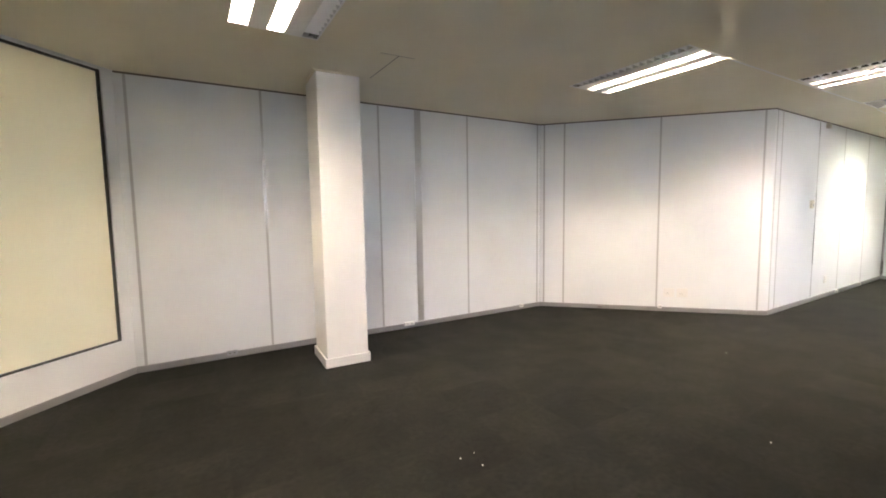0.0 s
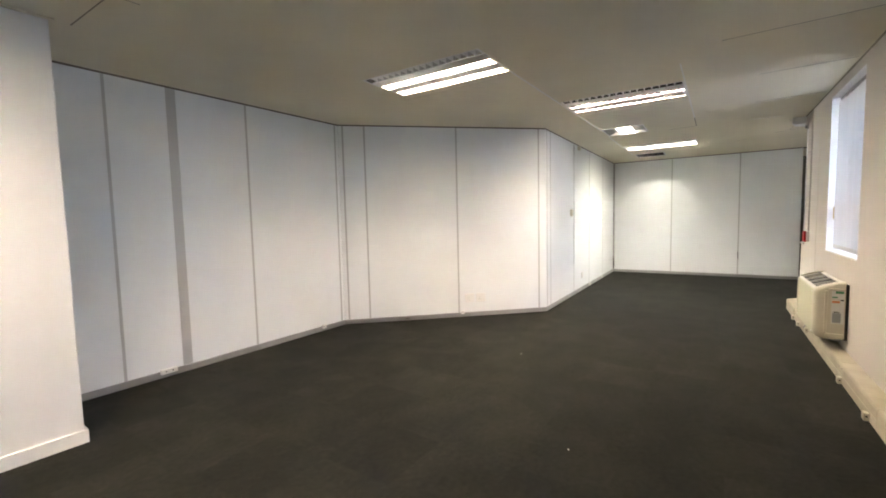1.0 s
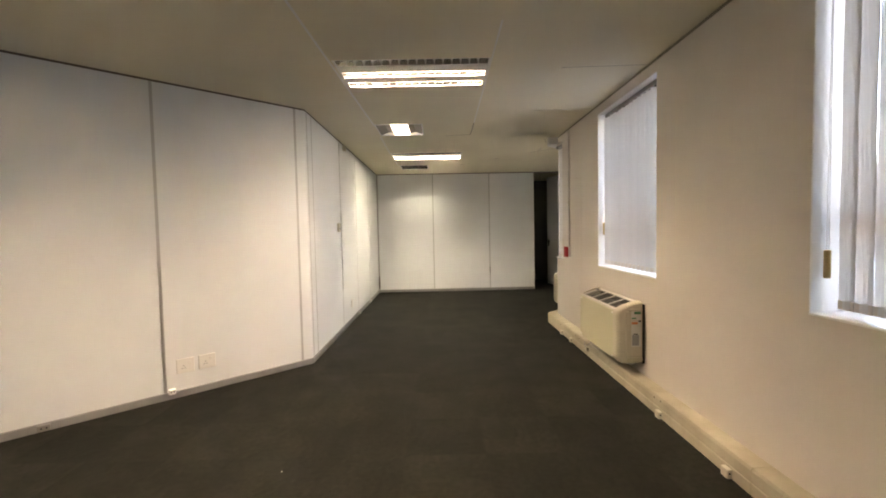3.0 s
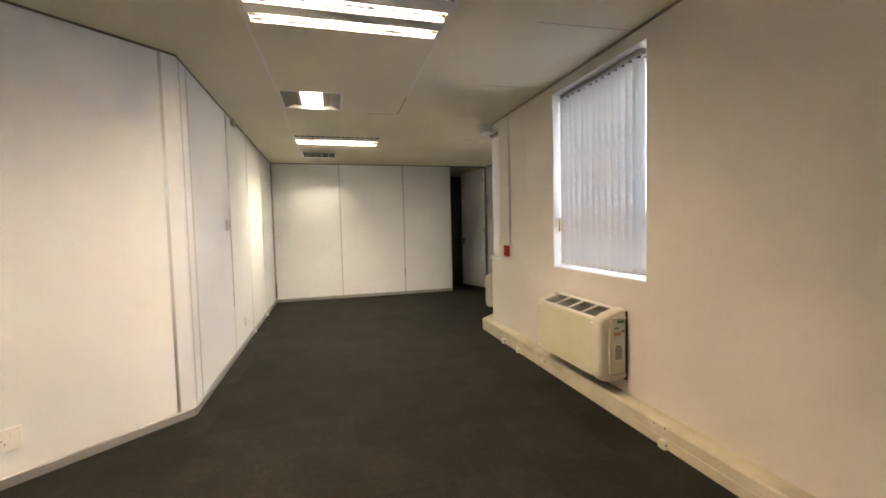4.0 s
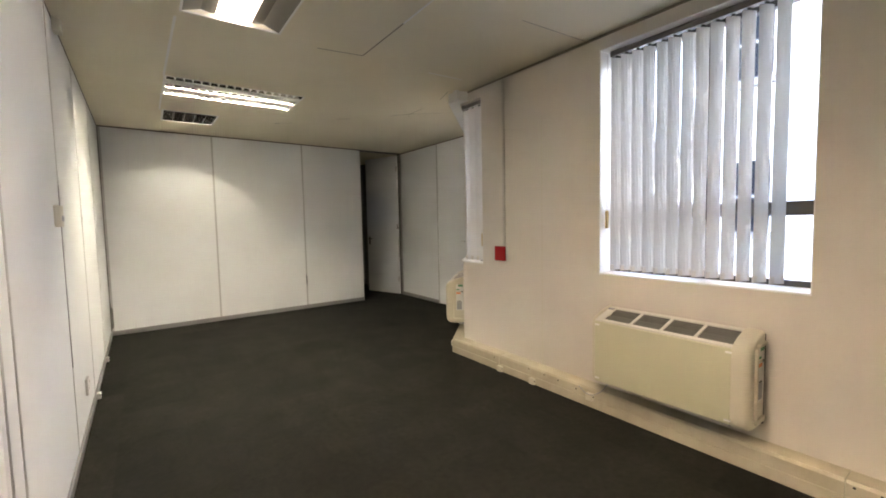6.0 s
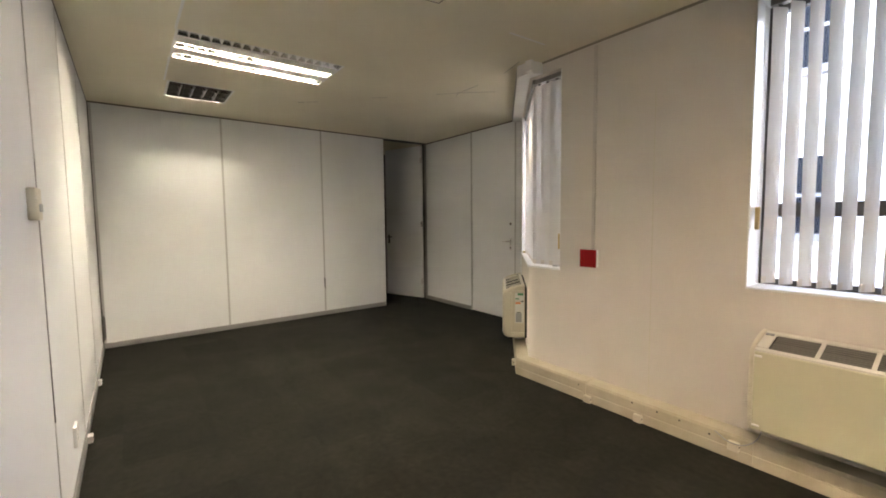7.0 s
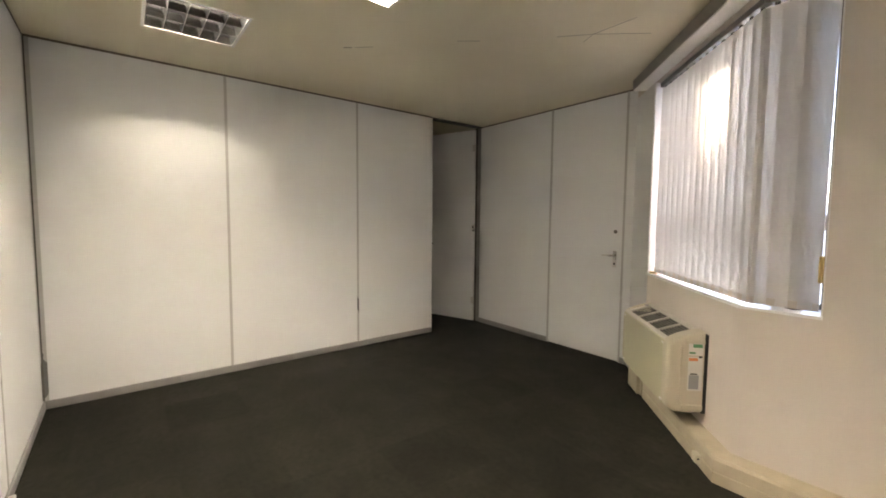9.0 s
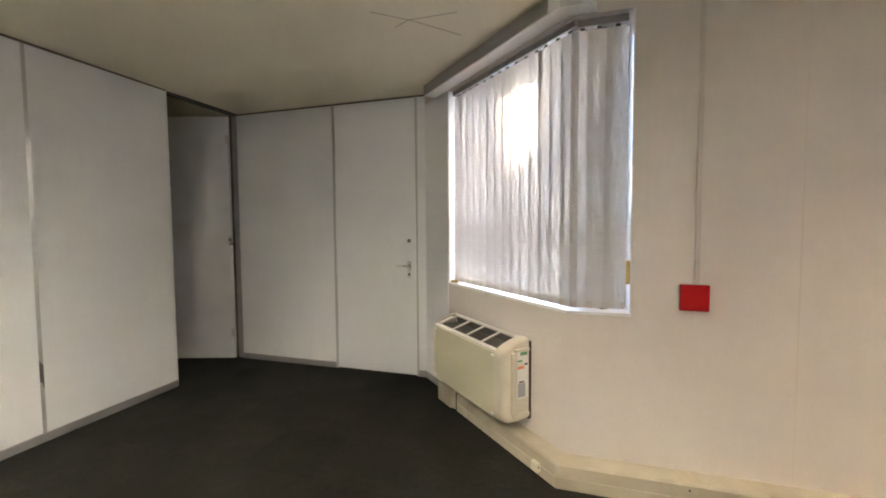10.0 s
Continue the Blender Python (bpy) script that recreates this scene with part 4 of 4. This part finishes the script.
ceiling_line("ceiling_crack", (9.654, 0.263), (9.552, 0.137), 0.005, M_crack, "hairline ceiling crack")

# ---- small fittings on the partitions ----


def plate(m, w, h_, label, name="wall_socket"):
    so = thing(name, m, label, "socket")
    bm = B()
    soft_box(bm, -w / 2, w / 2, 0.0, 0.016, 0.0, h_, 0.003, 2)
    part("plate", bm, M_white, so)
    bm = B()
    soft_box(bm, -w * 0.30, -w * 0.14, 0.0165, 0.0205, h_ * 0.62, h_ * 0.84, 0.001, 1)
    part("switch", bm, M_white, so)
    bm = B()
    for dx, dz in ((-0.012, -0.01), (0.012, -0.01), (0.0, 0.012)):
        rod(bm, (w * 0.12 + dx, 0.0161, h_ * 0.42 + dz), (w * 0.12 + dx, 0.0170, h_ * 0.42 + dz), 0.004, 8)
    part("socket_hole", bm, M_ink, so)
    return so


for s in (1.765, 1.935):
    plate(F_bay @ Matrix.Translation((L12 - s, 0.0, 0.205)), 0.135, 0.125, "square white wall socket low on the partition")
plate(F_long @ Matrix.Translation((3.015, 0.0, 0.23)), 0.10, 0.11, "square white wall socket low on the partition")


def floor_outlet(m, w, mat, label):
    o = thing("skirting_outlet", m, label, "outlet")
    bm = B()
    soft_box(bm, -w / 2, w / 2, 0.0, 0.028, 0.0, 0.045, 0.004, 2)
    part("casing", bm, mat, o)
    bm = B()
    for dx in (-w * 0.2, w * 0.2):
        rod(bm, (dx, 0.0275, 0.024), (dx, 0.029, 0.024), 0.006, 8)
    part("socket_hole", bm, M_ink, o)
    return o


floor_outlet(F_bay @ Matrix.Translation((L12 - 1.655, 0.0122, 0.045)), 0.05, M_white, "small white outlet on the skirting")
floor_outlet(F_bay @ Matrix.Translation((L12 - 0.86, 0.0122, 0.008)), 0.07, M_rail, "small grey outlet on the skirting")
floor_outlet(F_north @ Matrix.Translation((0.38, 0.0122, 0.035)), 0.06, M_white, "small white outlet on the skirting")
floor_outlet(F_north @ Matrix.Translation((2.20, 0.0122, 0.035)), 0.14, M_white, "long white outlet on the skirting")
floor_outlet(F_north @ Matrix.Translation((4.18, 0.0122, 0.030)), 0.10, M_greyp, "grey outlet on the skirting")
floor_outlet(F_long @ Matrix.Translation((2.515, 0.0122, 0.02)), 0.06, M_white, "small white outlet on the skirting")
floor_outlet(F_long @ Matrix.Translation((1.365, 0.0122, 0.02)), 0.05, M_white, "small white outlet on the skirting")

th = thing("thermostat", F_long @ Matrix.Translation((3.765, 0.0, 1.41)), "small beige room thermostat on the partition", "thermostat")
bm = B()
soft_box(bm, -0.045, 0.045, 0.0, 0.030, 0.0, 0.118, 0.006, 2)
part("casing", bm, M_beigebox, th)
bm = B()
soft_box(bm, -0.03, 0.03, 0.0305, 0.034, 0.03, 0.06, 0.002, 1)
part("dial", bm, M_greyp, th)
bm = B()
soft_box(bm, -0.04, 0.04, 0.0065, 0.05, 0.0, 0.075, 0.005, 2)
solid("detector_box", bm, M_beigebox, F_long @ Matrix.Translation((3.335, 0.0, H - 0.101)), "small beige box high under the ceiling", "detector")

# ---- lint and scraps on the carpet ----
rng = random.Random(5)
SCRAPS = ((1.15, 2.16), (1.25, 2.165), (2.83, 1.28), (4.35, 2.22), (1.22, 2.04))
for x, y in SCRAPS:
    bm = B()
    bmesh.ops.create_icosphere(bm, subdivisions=1, radius=1.0, matrix=Matrix.Diagonal((rng.uniform(0.005, 0.010), rng.uniform(0.003, 0.006), 0.0025, 1)))
    for v in bm.verts:
        v.co *= rng.uniform(0.7, 1.2)
    solid("paper_scrap", bm, M_lint, pose(x, y, 0.003, 0, 0, rng.uniform(0, 180)), "tiny pale scrap of lint on the carpet", "litter", group="scraps on the carpet")

# ---- outside ----
bm = B()
box(bm, -160, 170, -200, 160, -4.2, -4.0)
solid("ground", bm, M_asphalt, label="pale concrete yard below the windows", category="ground", kind="structure")


def facade(name, m, wide, top, bays, label, depth=6.0, storey=3.2, first=0.9, pane_w=None, pane_h=1.7):
    """Rendered block 4 m below floor level up to top; windows in bays and storeys, each with sill and middle bar."""
    f = thing(name, m, label, "building")
    bm = B()
    box(bm, 0, wide, -depth, 0, 0, top + 4)
    part("wall", bm, M_out, f)
    bw = wide / bays
    hw = pane_w / 2 if pane_w else bw * 0.2
    storeys = int((top + 4 - first - pane_h) // storey) + 1
    wbm = B()
    box(wbm, -hw, hw, -0.02, 0.03, 0, pane_h)
    pane_me = mesh_of("far_window", wbm, M_outwin)
    sbm = B()
    box(sbm, -hw - 0.05, hw + 0.05, 0.0, 0.16, -0.12, 0.0)
    box(sbm, -0.03, 0.03, 0.03, 0.06, 0, pane_h)
    box(sbm, -hw, hw, 0.03, 0.06, pane_h * 0.5 - 0.03, pane_h * 0.5 + 0.03)
    sill_me = mesh_of("far_sill", sbm, M_outframe)
    for j in range(storeys):
        for i in range(bays):
            w = part("window", pane_me, None, f, "", Matrix.Translation((bw * (i + 0.5), 0, first + storey * j)))
            bars = new("sill", sill_me)
            bars.parent = w
    bm = B()
    box(bm, 0, wide, -depth, 0.12, top + 4, top + 4.3)
    part("roof", bm, M_out, f, "pale parapet")
    return f


facade("neighbouring_building", Matrix.Translation((-26.0, -11.0, -4.0)), 52.0, 1.6, 16, "low pale rendered building across the yard")
facade("neighbouring_tower", Matrix.Translation((6.57, -6.5, -4.0)), 1.8, 6.4, 1, "pale rendered stair tower with narrow dark windows", 4.4, storey=2.65, first=2.45, pane_w=0.62, pane_h=1.25)
# unseen blocks to the west, added to cut the sun to one patch
west = Matrix.Rotation(radians(-90), 4, "Z")
facade("sun_blocker", Matrix.Translation((-6.0, -2.91, -4.0)) @ west, 7.0, 14.2, 3, "unseen tall block added to keep sun off the bay blind")
facade("sun_blocker", Matrix.Translation((-6.0, -2.16, -4.0)) @ west, 0.74, 12.3, 1, "unseen lower block added to let a sun patch through", 5.9)
facade("sun_blocker", Matrix.Translation((-6.0, 6.0, -4.0)) @ west, 8.15, 14.2, 5, "unseen tall block added to keep sun off the windows")
